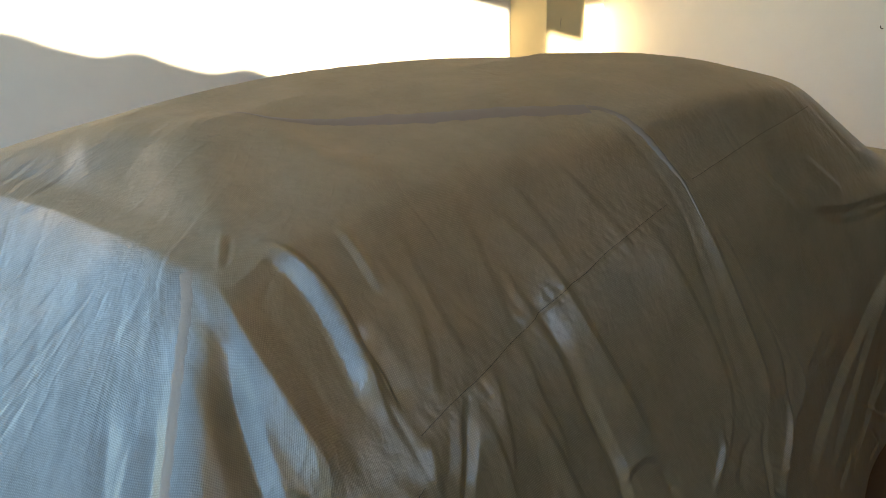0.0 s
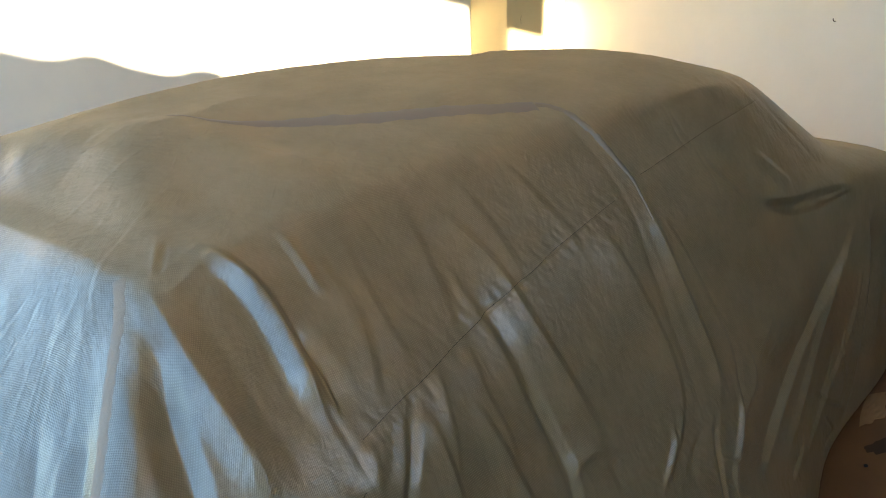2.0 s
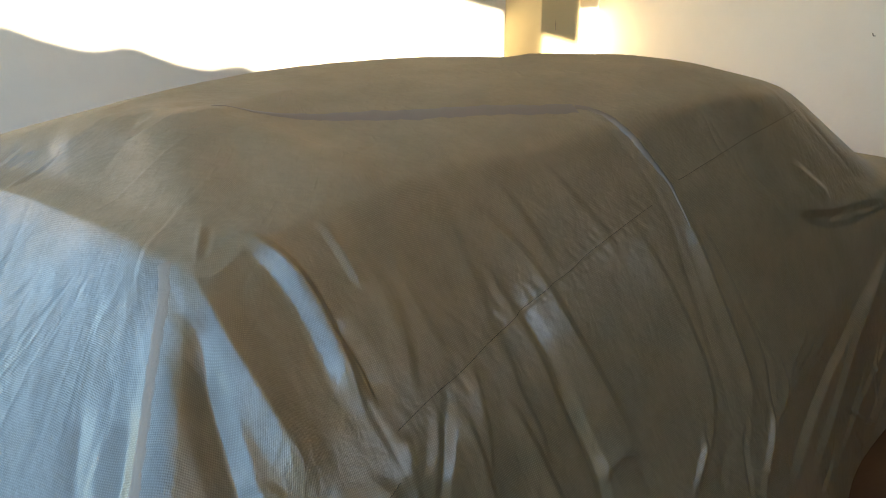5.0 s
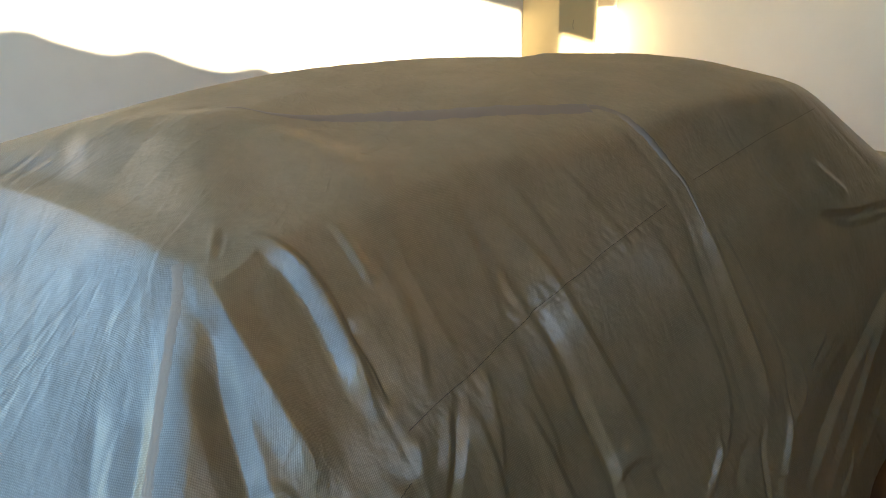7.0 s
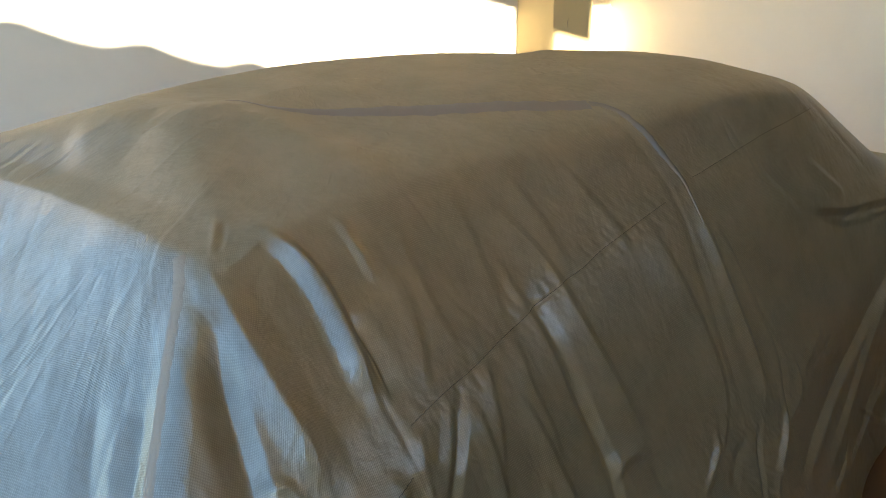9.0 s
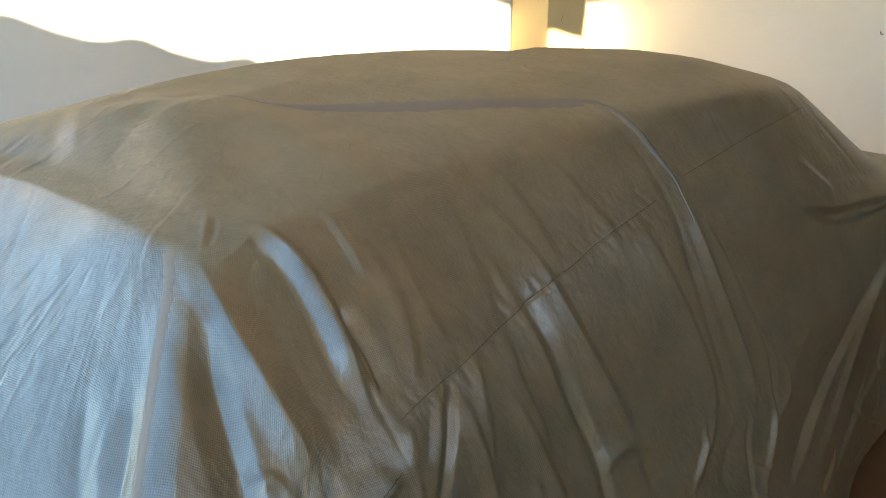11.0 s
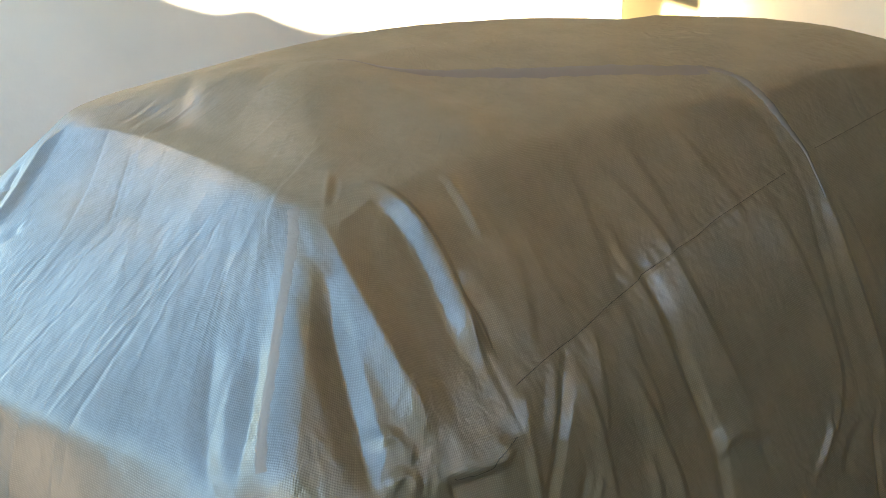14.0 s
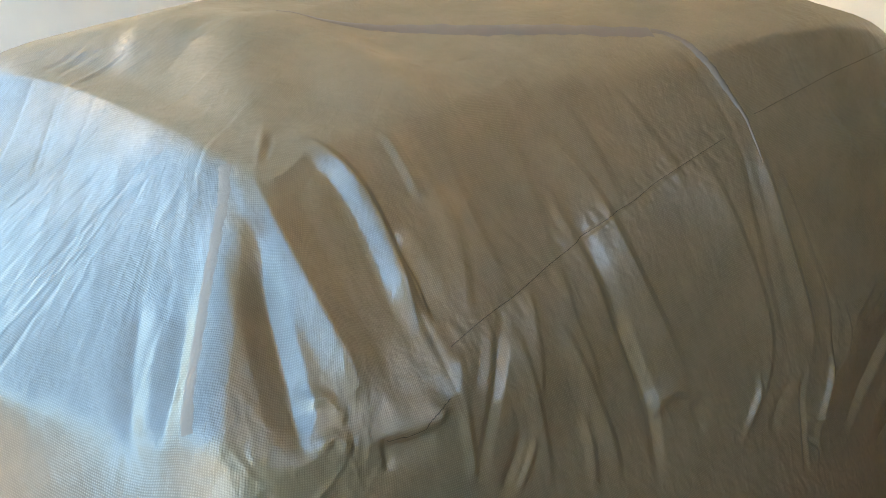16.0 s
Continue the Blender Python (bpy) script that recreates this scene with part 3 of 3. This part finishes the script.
pleat(-0.0045, 0.018, 0.024, (2.093, 0.927, 0.957), (2.143, 0.862, 0.824), (2.162, 0.807, 0.707), (2.116, 0.768, 0.625), (2.025, 0.738, 0.570))
pleat(0.006, 0.02, 0.01, (2.122, 0.798, 0.691), (2.098, 0.752, 0.594), (2.032, 0.718, 0.527), (1.932, 0.687, 0.476), (1.856, 0.634, 0.379))
pleat(-0.006, 0.014, 0.016, (1.960, 0.768, 0.635), (1.893, 0.735, 0.573), (1.859, 0.691, 0.489), (1.815, 0.641, 0.396))
pleat(0.004, 0.008, 0.008, (1.883, 0.713, 0.531), (1.943, 0.697, 0.494), (2.007, 0.694, 0.482))
pleat(-0.004, 0.008, 0.008, (1.866, 0.686, 0.479), (1.900, 0.675, 0.454), (1.918, 0.661, 0.424))
pleat(0.005, 0.016, 0.01, (1.749, 0.796, 0.688), (1.723, 0.767, 0.632), (1.658, 0.746, 0.593), (1.605, 0.732, 0.566))
pleat(0.005, 0.026, 0.012, (2.211, 0.822, 0.737), (2.241, 0.781, 0.644), (2.211, 0.757, 0.590), (2.090, 0.744, 0.575), (2.011, 0.710, 0.514), (1.911, 0.682, 0.468))
pleat(0.004, 0.02, 0.01, (1.813, 0.797, 0.693), (1.747, 0.768, 0.635), (1.648, 0.746, 0.593))
pleat(-0.005, 0.02, 0.024, (1.879, 0.755, 0.612), (1.800, 0.748, 0.598), (1.717, 0.714, 0.536))
pleat(0.0045, 0.022, 0.012, (2.470, 0.823, 0.720), (2.367, 0.805, 0.687), (2.256, 0.783, 0.648))
pleat(-0.0045, 0.014, 0.03, (2.541, 0.810, 0.680), (2.427, 0.788, 0.640), (2.313, 0.775, 0.620))
pleat(-0.005, 0.03, 0.035, (2.600, 0.787, 0.610), (2.424, 0.773, 0.598), (2.290, 0.774, 0.622))
# the hem panel behind the front wheel and the hollow beside it
pleat(0.012, 0.03, 0.1, (3.356, 0.860, 0.916), (3.267, 0.843, 0.806), (3.093, 0.822, 0.674), (2.877, 0.796, 0.574), (2.704, 0.762, 0.476), (2.515, 0.720, 0.396), (2.289, 0.674, 0.362), (2.132, 0.634, 0.322))
pleat(-0.016, 0.1, 0.03, (3.181, 0.844, 0.779), (2.978, 0.823, 0.666), (2.751, 0.793, 0.597), (2.502, 0.759, 0.539), (2.303, 0.719, 0.475), (2.097, 0.680, 0.435), (1.978, 0.652, 0.398))
pleat(-0.012, 0.012, 0.012, (2.494, 0.709, 0.366), (2.471, 0.681, 0.283), (2.268, 0.640, 0.281))
pleat(-0.05, 0.05, 0.12, (3.424, 0.836, 0.838), (3.452, 0.806, 0.669), (3.423, 0.781, 0.485), (3.348, 0.763, 0.315), (3.253, 0.751, 0.203))
pleat(0.014, 0.05, 0.05, (3.403, 0.861, 0.932), (3.366, 0.818, 0.713), (3.290, 0.777, 0.432), (3.153, 0.747, 0.174), (2.962, 0.722, 0.044))
pleat(0.01, 0.02, 0.014, (3.328, 0.822, 0.724), (3.238, 0.785, 0.500), (3.050, 0.765, 0.335), (2.717, 0.722, 0.259), (2.415, 0.655, 0.236))
pleat(0.007, 0.01, 0.01, (3.143, 0.785, 0.485), (3.051, 0.771, 0.381), (3.117, 0.751, 0.212), (2.975, 0.735, 0.133))
pleat(-0.007, 0.01, 0.012, (2.988, 0.779, 0.450), (2.910, 0.761, 0.345), (2.732, 0.730, 0.293))
pleat(0.006, 0.008, 0.01, (2.672, 0.740, 0.386), (2.937, 0.743, 0.209), (3.153, 0.738, 0.099))
pleat(-0.006, 0.01, 0.008, (2.812, 0.732, 0.232), (2.970, 0.729, 0.086), (2.779, 0.705, 0.096))
# the door mirror under the cloth
pleat(-0.006, 0.012, 0.016, (3.299, 0.872, 0.933), (3.142, 0.893, 0.937), (3.024, 0.900, 0.922))
pleat(0.005, 0.012, 0.01, (3.241, 0.885, 0.948), (3.105, 0.900, 0.945), (2.982, 0.919, 0.957))
pleat(-0.005, 0.014, 0.012, (3.048, 0.926, 0.981), (2.932, 0.933, 0.977), (2.804, 0.933, 0.967))
pleat(0.02, 0.1, 0.024, (3.302, 0.887, 0.964), (3.116, 0.920, 0.983), (2.921, 0.941, 0.992), (2.694, 0.953, 1.031), (2.557, 0.965, 1.063))
pleat(-0.008, 0.02, 0.08, (3.293, 0.868, 0.920), (3.090, 0.893, 0.921), (2.833, 0.921, 0.936), (2.593, 0.950, 1.021))
pleat(0.01, 0.05, 0.03, (2.643, 1.025, 1.195), (2.749, 0.985, 1.115), (2.849, 0.956, 1.030))
pleat(-0.008, 0.03, 0.04, (2.364, 1.072, 1.254), (2.450, 1.012, 1.154), (2.563, 0.957, 1.042))
TAPE = ((0.622, 1.331, 1.294), (0.600, 1.295, 1.269), (0.557, 1.233, 1.222), (0.521, 1.189, 1.184), (0.456, 1.113, 1.108), (0.403, 1.052, 1.045), (0.372, 1.006, 1.001))
RIDGE_SHADE = ((1.040, 1.874, 1.457), (1.119, 1.785, 1.450), (1.203, 1.730, 1.442), (1.395, 1.614, 1.433), (1.593, 1.489, 1.431), (1.754, 1.402, 1.428), (1.882, 1.341, 1.425))
STITCH = ((0.842, 0.943, 1.011), (0.891, 0.953, 1.018), (0.945, 0.965, 1.027), (1.014, 0.976, 1.033), (1.088, 0.992, 1.043), (1.172, 1.011, 1.057), (1.256, 1.026, 1.069), (1.330, 1.041, 1.084), (1.382, 1.046, 1.091), (1.445, 1.053, 1.104), (1.504, 1.055, 1.112), (1.587, 1.065, 1.134), (1.664, 1.067, 1.149), (1.773, 1.071, 1.171), (1.889, 1.075, 1.193))
STITCH_FRONT = ((2.043, 1.089, 1.230), (2.254, 1.088, 1.263), (2.466, 1.085, 1.299), (2.847, 1.104, 1.330))
STITCH_LOW = ((0.653, 0.875, 0.927), (0.724, 0.874, 0.926), (0.801, 0.888, 0.949))
STRAP = ((1.888, 1.346, 1.427), (1.911, 1.323, 1.423), (1.925, 1.271, 1.410), (1.925, 1.218, 1.391), (1.946, 1.184, 1.352), (1.962, 1.155, 1.313), (1.984, 1.119, 1.266), (2.000, 1.090, 1.227), (1.996, 1.052, 1.174), (1.991, 1.015, 1.120))


def soft_line(line, n=24):
    """The line as a smooth curve of n points."""
    if len(line) < 3:
        return line
    at = np.r_[0, np.cumsum(np.linalg.norm(np.diff(line, axis=0), axis=1))]
    t = np.linspace(0, at[-1], n)
    out = np.stack([np.interp(t, at, line[:, k]) for k in range(3)], 1)
    return smooth_rows(out, 6)


def wrinkle_lines(co):
    """Many slight wrinkles that run down the drape: flank, tail and roof, and puckers along the stitched seam."""
    dice = random.Random(7)
    belt = co[RISE // 3]
    columns_near = np.nonzero((belt[:, 0] > 0.7) & (belt[:, 0] < 3.0) & (belt[:, 1] < 1.2))[0]
    for x0, x1, y0, y1, low, high, drift, count, deep, wide in (
            (0.55, 2.2, 0.6, 1.2, 0.02, 0.62, 0.30, 40, 0.0009, 0.010),
            (2.2, 3.6, 0.6, 1.2, 0.10, 0.70, -0.25, 16, 0.0015, 0.013),
            (-0.2, 0.32, 1.05, 2.9, 0.10, 0.66, -0.05, 80, 0.0012, 0.006),
            (0.3, 0.56, 0.85, 1.2, 0.05, 0.60, 0.18, 12, 0.0010, 0.010)):
        columns = np.nonzero((belt[:, 0] > x0) & (belt[:, 0] < x1) & (belt[:, 1] > y0) & (belt[:, 1] < y1))[0]
        for _ in range(count):
            j = int(columns[dice.randrange(len(columns))])
            a = dice.uniform(low, high) * RISE
            n = dice.uniform(0.06, 0.26) * RISE
            slant = drift * dice.uniform(0.3, 1.3) * n / RISE * 2.3 / 0.0055
            sway = dice.uniform(-6, 6)
            at = [(min(RISE - 2, int(a + n * k / 5)), int(j - slant * k / 5 + sway * math.sin(k * 1.1)) % ROUND) for k in range(6)]
            w = wide * dice.uniform(0.55, 1.4)
            fold(deep * dice.choice((-1, -0.7, 0.6, 1)) * dice.uniform(0.4, 1.1), w * dice.uniform(0.7, 1.2), w, *[tuple(co[q]) for q in at])
    for _ in range(60):
        j = int(columns_near[dice.randrange(len(columns_near))])
        i = int(dice.uniform(0.74, 0.95) * RISE)
        n = dice.uniform(20, 110)
        slant = dice.uniform(-12, 16)
        w = dice.uniform(0.006, 0.013)
        at = [(min(RISE - 3, int(i + slant * k / 4)), int(j + n * k / 4) % ROUND) for k in range(5)]
        fold(0.0016 * dice.choice((-1, -0.6, 0.6)) * dice.uniform(0.3, 1), w, w, *[tuple(co[q]) for q in at])
    seam = soft_line(np.array(STITCH), 60)
    for k in range(2, 58):
        p = seam[k]
        i = int(np.argmin(((co - p) ** 2).sum(2)))
        i, j = divmod(i, ROUND)
        for side in (-1, 1):
            n = dice.uniform(5, 16)
            at = [(int(min(RISE - 2, max(1, i + side * n * q / 3))), int(j - side * n * q / 3 * dice.uniform(0.1, 0.5)) % ROUND) for q in range(4)]
            fold(dice.uniform(-0.0012, 0.0006), 0.006, 0.007, *[tuple(co[q]) for q in at])


def ridged(x, y, seed):
    """Ridged lattice noise, 0 to 1, for arrays of places measured in cells."""
    table = np.random.default_rng(seed).random((256, 256))
    i, j = np.floor(x).astype(int), np.floor(y).astype(int)
    f, g = x - i, y - j
    f, g = f * f * (3 - 2 * f), g * g * (3 - 2 * g)
    at = lambda a, b: table[(i + a) % 256, (j + b) % 256]
    v = (at(0, 0) * (1 - f) + at(1, 0) * f) * (1 - g) + (at(0, 1) * (1 - f) + at(1, 1) * f) * g
    return 1 - np.abs(2 * v - 1)


def crumpled(co, n, uv):
    """Small irregular creases: strongest on the slack cloth of the tail corner and the front hem, slight elsewhere."""
    x, y, z = co[..., 0], co[..., 1], co[..., 2]
    corner = step_up(x, 0.36, 0.46) * (1 - step_up(x, 0.62, 0.72)) * (1 - step_up(z, 1.0, 1.1)) * (1 - step_up(y, 1.05, 1.2))
    hem = step_up(x, 2.15, 2.4) * (1 - step_up(z, 0.62, 0.8)) * (1 - step_up(y, 1.1, 1.3))
    low = (1 - step_up(z, 0.6, 0.85)) * (1 - step_up(y, 1.1, 1.3)) * step_up(x, 0.8, 1.0)
    tail = (1 - step_up(x, 0.4, 0.6)) * step_up(y, 1.1, 1.3)
    roof = step_up(n[..., 2], 0.84, 0.97)
    a, b = uv[..., 0], uv[..., 1]
    warp = ridged(a / 0.11, b / 0.13, 5) * 0.03
    coarse = ridged((a + warp) / 0.030, (b - 0.5 * a + warp) / 0.055, 11)
    slanted = ridged((a + 0.8 * b + warp) / 0.024, (b - a - warp) / 0.060, 12)
    small = ridged((a + warp) / 0.013, (b + warp) / 0.022, 13)
    rest = 0.03 + 0.05 * ridged(a / 0.3, b / 0.3, 14)
    loose = np.maximum.reduce([0.6 * corner, 0.26 * hem, 0.25 * low, rest]) * (0.0026 * coarse**3 + 0.0034 * slanted**3 + 0.0010 * small**2 - 0.002)
    streak = ridged((a + 0.25 * b + warp) / 0.028, b / 0.30, 21) ** 2 * 0.0016 + ridged((a - 0.1 * b) / 0.011, b / 0.12, 22) * 0.0004
    mottle = ridged((x + 0.3 * y + warp) / 0.09, (y - 0.3 * x) / 0.05, 31) * 0.0016 + ridged((x - y + warp) / 0.035, (y + x) / 0.022, 32) ** 2 * 0.0009
    return loose * (1 - roof) + 0.45 * tail * streak + roof * mottle


def folded(co, uv):
    """Push the cloth in and out along its normals."""
    wrinkle_lines(co)
    n = normals_of(co)
    crumple = crumpled(co, n, uv).ravel()
    flat, up = co.reshape(-1, 3), n.reshape(-1, 3)
    push = np.zeros(len(flat))
    for height, left, right, line, straight in FOLDS:
        line = soft_line(line)
        reach = 2.6 * max(left, right)
        near = np.nonzero(np.all((flat > line.min(0) - reach) & (flat < line.max(0) + reach), axis=1))[0]
        p, m = flat[near], up[near]
        best = np.full(len(near), 1e9)
        side = np.zeros(len(near))
        along = np.zeros(len(near))
        seg = line[1:] - line[:-1]
        size = np.linalg.norm(seg, axis=1)
        run = np.r_[0, np.cumsum(size)]
        for a, d, l, r in zip(line[:-1], seg, size, run):
            k = np.clip(((p - a) @ d) / (l * l), 0, 1)
            off = p - a - k[:, None] * d
            off -= (off * m).sum(1)[:, None] * m
            dist = np.linalg.norm(off, axis=1)
            s = (np.cross(m, d / l) * off).sum(1)
            closer = dist < best
            best[closer], side[closer], along[closer] = dist[closer], s[closer], (r + k * l)[closer]
        wide = np.where(side > 0, right, left)
        f = along / run[-1]
        taper = np.clip(np.minimum(f, 1 - f) / (0.26 if straight else 0.22), 0, 1)
        least = 0.0 if straight else 0.15
        taper = least + (1 - least) * taper * taper * (3 - 2 * taper)
        if straight:
            away = (np.sqrt(best**2 + 0.003**2) - 0.003) / wide
            foot = 0.5 * (1 - away + np.sqrt((1 - away) ** 2 + 0.02))
            push[near] += height * taper * np.where(away < 1.7, foot - 0.0071 * np.clip(away, 0, 1), 0)
            continue
        soft = np.where(wide < 0.028, np.minimum(0.004, 0.3 * wide), 0.5 * wide)
        reach_in = np.clip((np.sqrt(best**2 + soft**2) - soft) / (2.2 * wide), 0, 1)
        push[near] += height * taper * (1 - reach_in) ** 2 * (1 + 0.4 * reach_in)
    flat += (push + crumple)[:, None] * up


def chart(co):
    """Metres along and up the cloth, for the weave."""
    x = np.cumsum(np.linalg.norm(np.diff(co[RISE // 3], axis=0, append=co[RISE // 3][:1]), axis=1))
    y = np.zeros((RISE, ROUND))
    y[1:] = np.cumsum(np.linalg.norm(np.diff(co, axis=0), axis=2), axis=0)
    return np.stack([np.broadcast_to(x, (RISE, ROUND)), y], -1)


def build_cover():
    co = cover_base()
    uv = chart(co)
    folded(co, uv)
    i, j = np.meshgrid(np.arange(RISE - 1), np.arange(ROUND), indexing="ij")
    k = (j + 1) % ROUND
    faces = np.stack([i * ROUND + j, i * ROUND + k, (i + 1) * ROUND + k, (i + 1) * ROUND + j], -1).reshape(-1, 4)
    me = bpy.data.meshes.new("cover")
    me.vertices.add(co.size // 3)
    me.vertices.foreach_set("co", co.ravel())
    me.loops.add(faces.size)
    me.loops.foreach_set("vertex_index", faces.ravel())
    me.polygons.add(len(faces))
    me.polygons.foreach_set("loop_start", np.arange(0, faces.size, 4))
    me.polygons.foreach_set("loop_total", np.full(len(faces), 4))
    me.polygons.foreach_set("use_smooth", np.ones(len(faces), bool))
    me.update(calc_edges=True)
    layer = me.uv_layers.new(name="cloth")
    layer.data.foreach_set("uv", uv.reshape(-1, 2)[faces.ravel()].ravel())
    me.materials.append(COVER)
    part = new("cover", me)
    return part, co


def ribbon(name, line, half, thick, mat, parent, co, normal, label, dash=0.0, grow=1, fade=1):
    """A strip of tape, piping or thread laid along a line on the cloth."""
    line = soft_line(np.array(line), 200)
    flat, up = co.reshape(-1, 3), normal.reshape(-1, 3)
    keep = np.nonzero(np.all((flat > line.min(0) - 0.08) & (flat < line.max(0) + 0.08), axis=1))[0]
    flat, up = flat[keep], up[keep]
    on, out = [], []
    for p in line:
        k = np.argmin(((flat - p) ** 2).sum(1))
        on.append(flat[k]), out.append(up[k])
    on, out = smooth_rows(np.array(on), 25), smooth_rows(np.array(out), 25)
    way = np.gradient(on, axis=0)
    way /= np.linalg.norm(way, axis=1, keepdims=True)
    across = np.cross(out, way)
    across /= np.linalg.norm(across, axis=1, keepdims=True)
    shape = ((-1, -0.6), (-0.7, 0.75), (0, 1), (0.7, 0.75), (1, -0.6))
    bm = bmesh.new()
    last, gone = None, 0.0
    for i in range(len(on)):
        wob = min(1, (i + 3) / grow, (len(on) - i + 2) / fade) * (1 + 0.10 * math.sin(i * 0.31) + 0.06 * math.sin(i * 0.83))
        row = []
        for a, b in shape:
            p = on[i] + across[i] * half * wob * a
            k = np.argmin(((flat - p) ** 2).sum(1))
            p = p + up[k] * ((flat[k] - p) @ up[k] + thick * b)
            row.append(bm.verts.new(p))
        gone += np.linalg.norm(on[i] - on[i - 1]) if i else 0
        if last and (not dash or int(gone / dash) % 3 < 2):
            for j in range(4):
                bm.faces.new((last[j], last[j + 1], row[j + 1], row[j]))
        last = row
    bmesh.ops.delete(bm, geom=[v for v in bm.verts if not v.link_faces], context="VERTS")
    bmesh.ops.recalc_face_normals(bm, faces=bm.faces)
    ob = new(name, mesh_of(name, bm, mat, True))
    ob.parent = parent
    return tagged(ob, label)


car = tagged(new("covered_car"), "parked car hidden under a loose silver-grey woven cover", "car")
car.matrix_world = CAR
cover, cloth = build_cover()
cover.parent = car
face = normals_of(cloth)
ribbon("seam_tape", TAPE, 0.0135, 0.0006, TAPE_MAT, car, cloth, face, "pale tan tape over a seam")
ribbon("ridge_shade_strip", RIDGE_SHADE, 0.036, 0.0016, RIDGE_SHADE_MAT, car, cloth, face, "grey-violet strip laid on the roof as a ridge's shaded side", grow=90)
ribbon("side_strap", STRAP, 0.015, 0.0024, STRAP_MAT, car, cloth, face, "grey-violet piped strap down the flank", fade=110)
for line in (STITCH, STITCH_FRONT, STITCH_LOW):
    ribbon("stitched_seam", line, 0.0008, 0.0005, THREAD, car, cloth, face, "dark stitched seam line")


# ---- small things ----
def thing(name, bm, mat, label, category, smooth=False):
    ob = new(name, mesh_of(name, bm, mat, smooth))
    ob.matrix_world = SITE
    return tagged(ob, label, category)


RUST = plaster("rusty_iron", (0.09, 0.055, 0.035), (0.05, 0.035, 0.025), 0.6)
CARD = plaster("tan_card", (0.36, 0.20, 0.085), (0.27, 0.145, 0.06), 0.7)
BLACK = plaster("black_stone", (0.012, 0.011, 0.010), (0.02, 0.018, 0.016), 0.8)
OIL = plaster("oil_stain", (0.05, 0.022, 0.009), (0.075, 0.034, 0.012), 0.8)

# a bent nail in the end wall
bm = bmesh.new()
path = [(5.452, 2.726, 1.365), (5.43, 2.726, 1.366), (5.418, 2.726, 1.372), (5.415, 2.727, 1.384)]
last = None
for i, p in enumerate(path):
    ring = [bm.verts.new((p[0], p[1] + 0.0032 * math.cos(a), p[2] + 0.0032 * math.sin(a))) for a in (k * math.pi / 3 for k in range(6))]
    if last:
        for k in range(6):
            bm.faces.new((last[k], last[(k + 1) % 6], ring[(k + 1) % 6], ring[k]))
    last = ring
bm.faces.new(last)
thing("nail", bm, RUST, "small bent rusty nail driven into the wall", "nail")

# a flattened scrap of card on the floor
bm = bmesh.new()
dice = random.Random(3)
across = 9
corners = [Vector((3.04, 1.19, 0)), Vector((3.18, 1.15, 0)), Vector((3.38, 1.24, 0)), Vector((3.29, 1.28, 0))]
grid = []
for i in range(across):
    for j in range(across):
        a, b = i / (across - 1), j / (across - 1)
        p = corners[0].lerp(corners[3], a).lerp(corners[1].lerp(corners[2], a), b)
        edge = 0.008 * dice.uniform(-1, 1) if i in (0, across - 1) or j in (0, across - 1) else 0
        grid.append(bm.verts.new((p.x + edge, p.y + edge, 0.004 + 0.012 * max(0, a - 0.6) + dice.uniform(0, 0.004))))
for i in range(across - 1):
    for j in range(across - 1):
        bm.faces.new((grid[i * across + j], grid[i * across + j + 1], grid[(i + 1) * across + j + 1], grid[(i + 1) * across + j]))
r = bmesh.ops.extrude_face_region(bm, geom=list(bm.faces))
for v in r["geom"]:
    if isinstance(v, bmesh.types.BMVert):
        v.co.z += 0.003
bmesh.ops.recalc_face_normals(bm, faces=bm.faces)
thing("card_scrap", bm, CARD, "flattened tan cardboard scrap lying on the floor", "cardboard")


def lump(name, at, size, label, mat):
    bm = bmesh.new()
    bmesh.ops.create_icosphere(bm, subdivisions=2, radius=1.0)
    for v in bm.verts:
        v.co = Vector((at[0] + v.co.x * size[0] * dice.uniform(0.85, 1.1), at[1] + v.co.y * size[1] * dice.uniform(0.85, 1.1), size[2] + v.co.z * size[2] * dice.uniform(0.9, 1.0)))
    return thing(name, bm, mat, label, "pebble", True)


lump("pebble", (2.80, 1.045), (0.009, 0.008, 0.006), "small black pebble on the red floor", BLACK)

# a dark oily stain dried on the floor
bm = bmesh.new()
rim = []
for k in range(28):
    a = k * math.pi / 14
    r = 1 + 0.22 * math.sin(3 * a + 1) + 0.12 * math.sin(7 * a)
    rim.append(bm.verts.new((2.96 + 0.07 * r * math.cos(a), 1.075 + 0.03 * r * math.sin(a), 0.003)))
bm.faces.new(rim)
stain = new("stain", mesh_of("stain", bm, OIL))
stain.matrix_world = SITE
tagged(stain, "dark dried oil stain on the floor", "stain", kind="structure")

# a hairline crack in the pillar's paint
bm = bmesh.new()
last = None
for k in range(12):
    f = k / 11
    x, z = 4.60 + 0.0012 * math.sin(f * 9) + 0.0006 * dice.uniform(-1, 1), 1.33 + 0.075 * f
    w = 0.0006 * (1 - abs(2 * f - 1)) + 0.0002
    y = 4.903 - 0.505 * (x - 4.497) - 0.003
    row = [bm.verts.new((x - w, y + 0.001, z)), bm.verts.new((x, y, z)), bm.verts.new((x + w, y - 0.001, z))]
    if last:
        for j in (0, 1):
            bm.faces.new((last[j], last[j + 1], row[j + 1], row[j]))
    last = row
crack = new("crack", mesh_of("crack", bm, RUST))
crack.parent = pillar
tagged(crack, "fine dark crack in the paint")
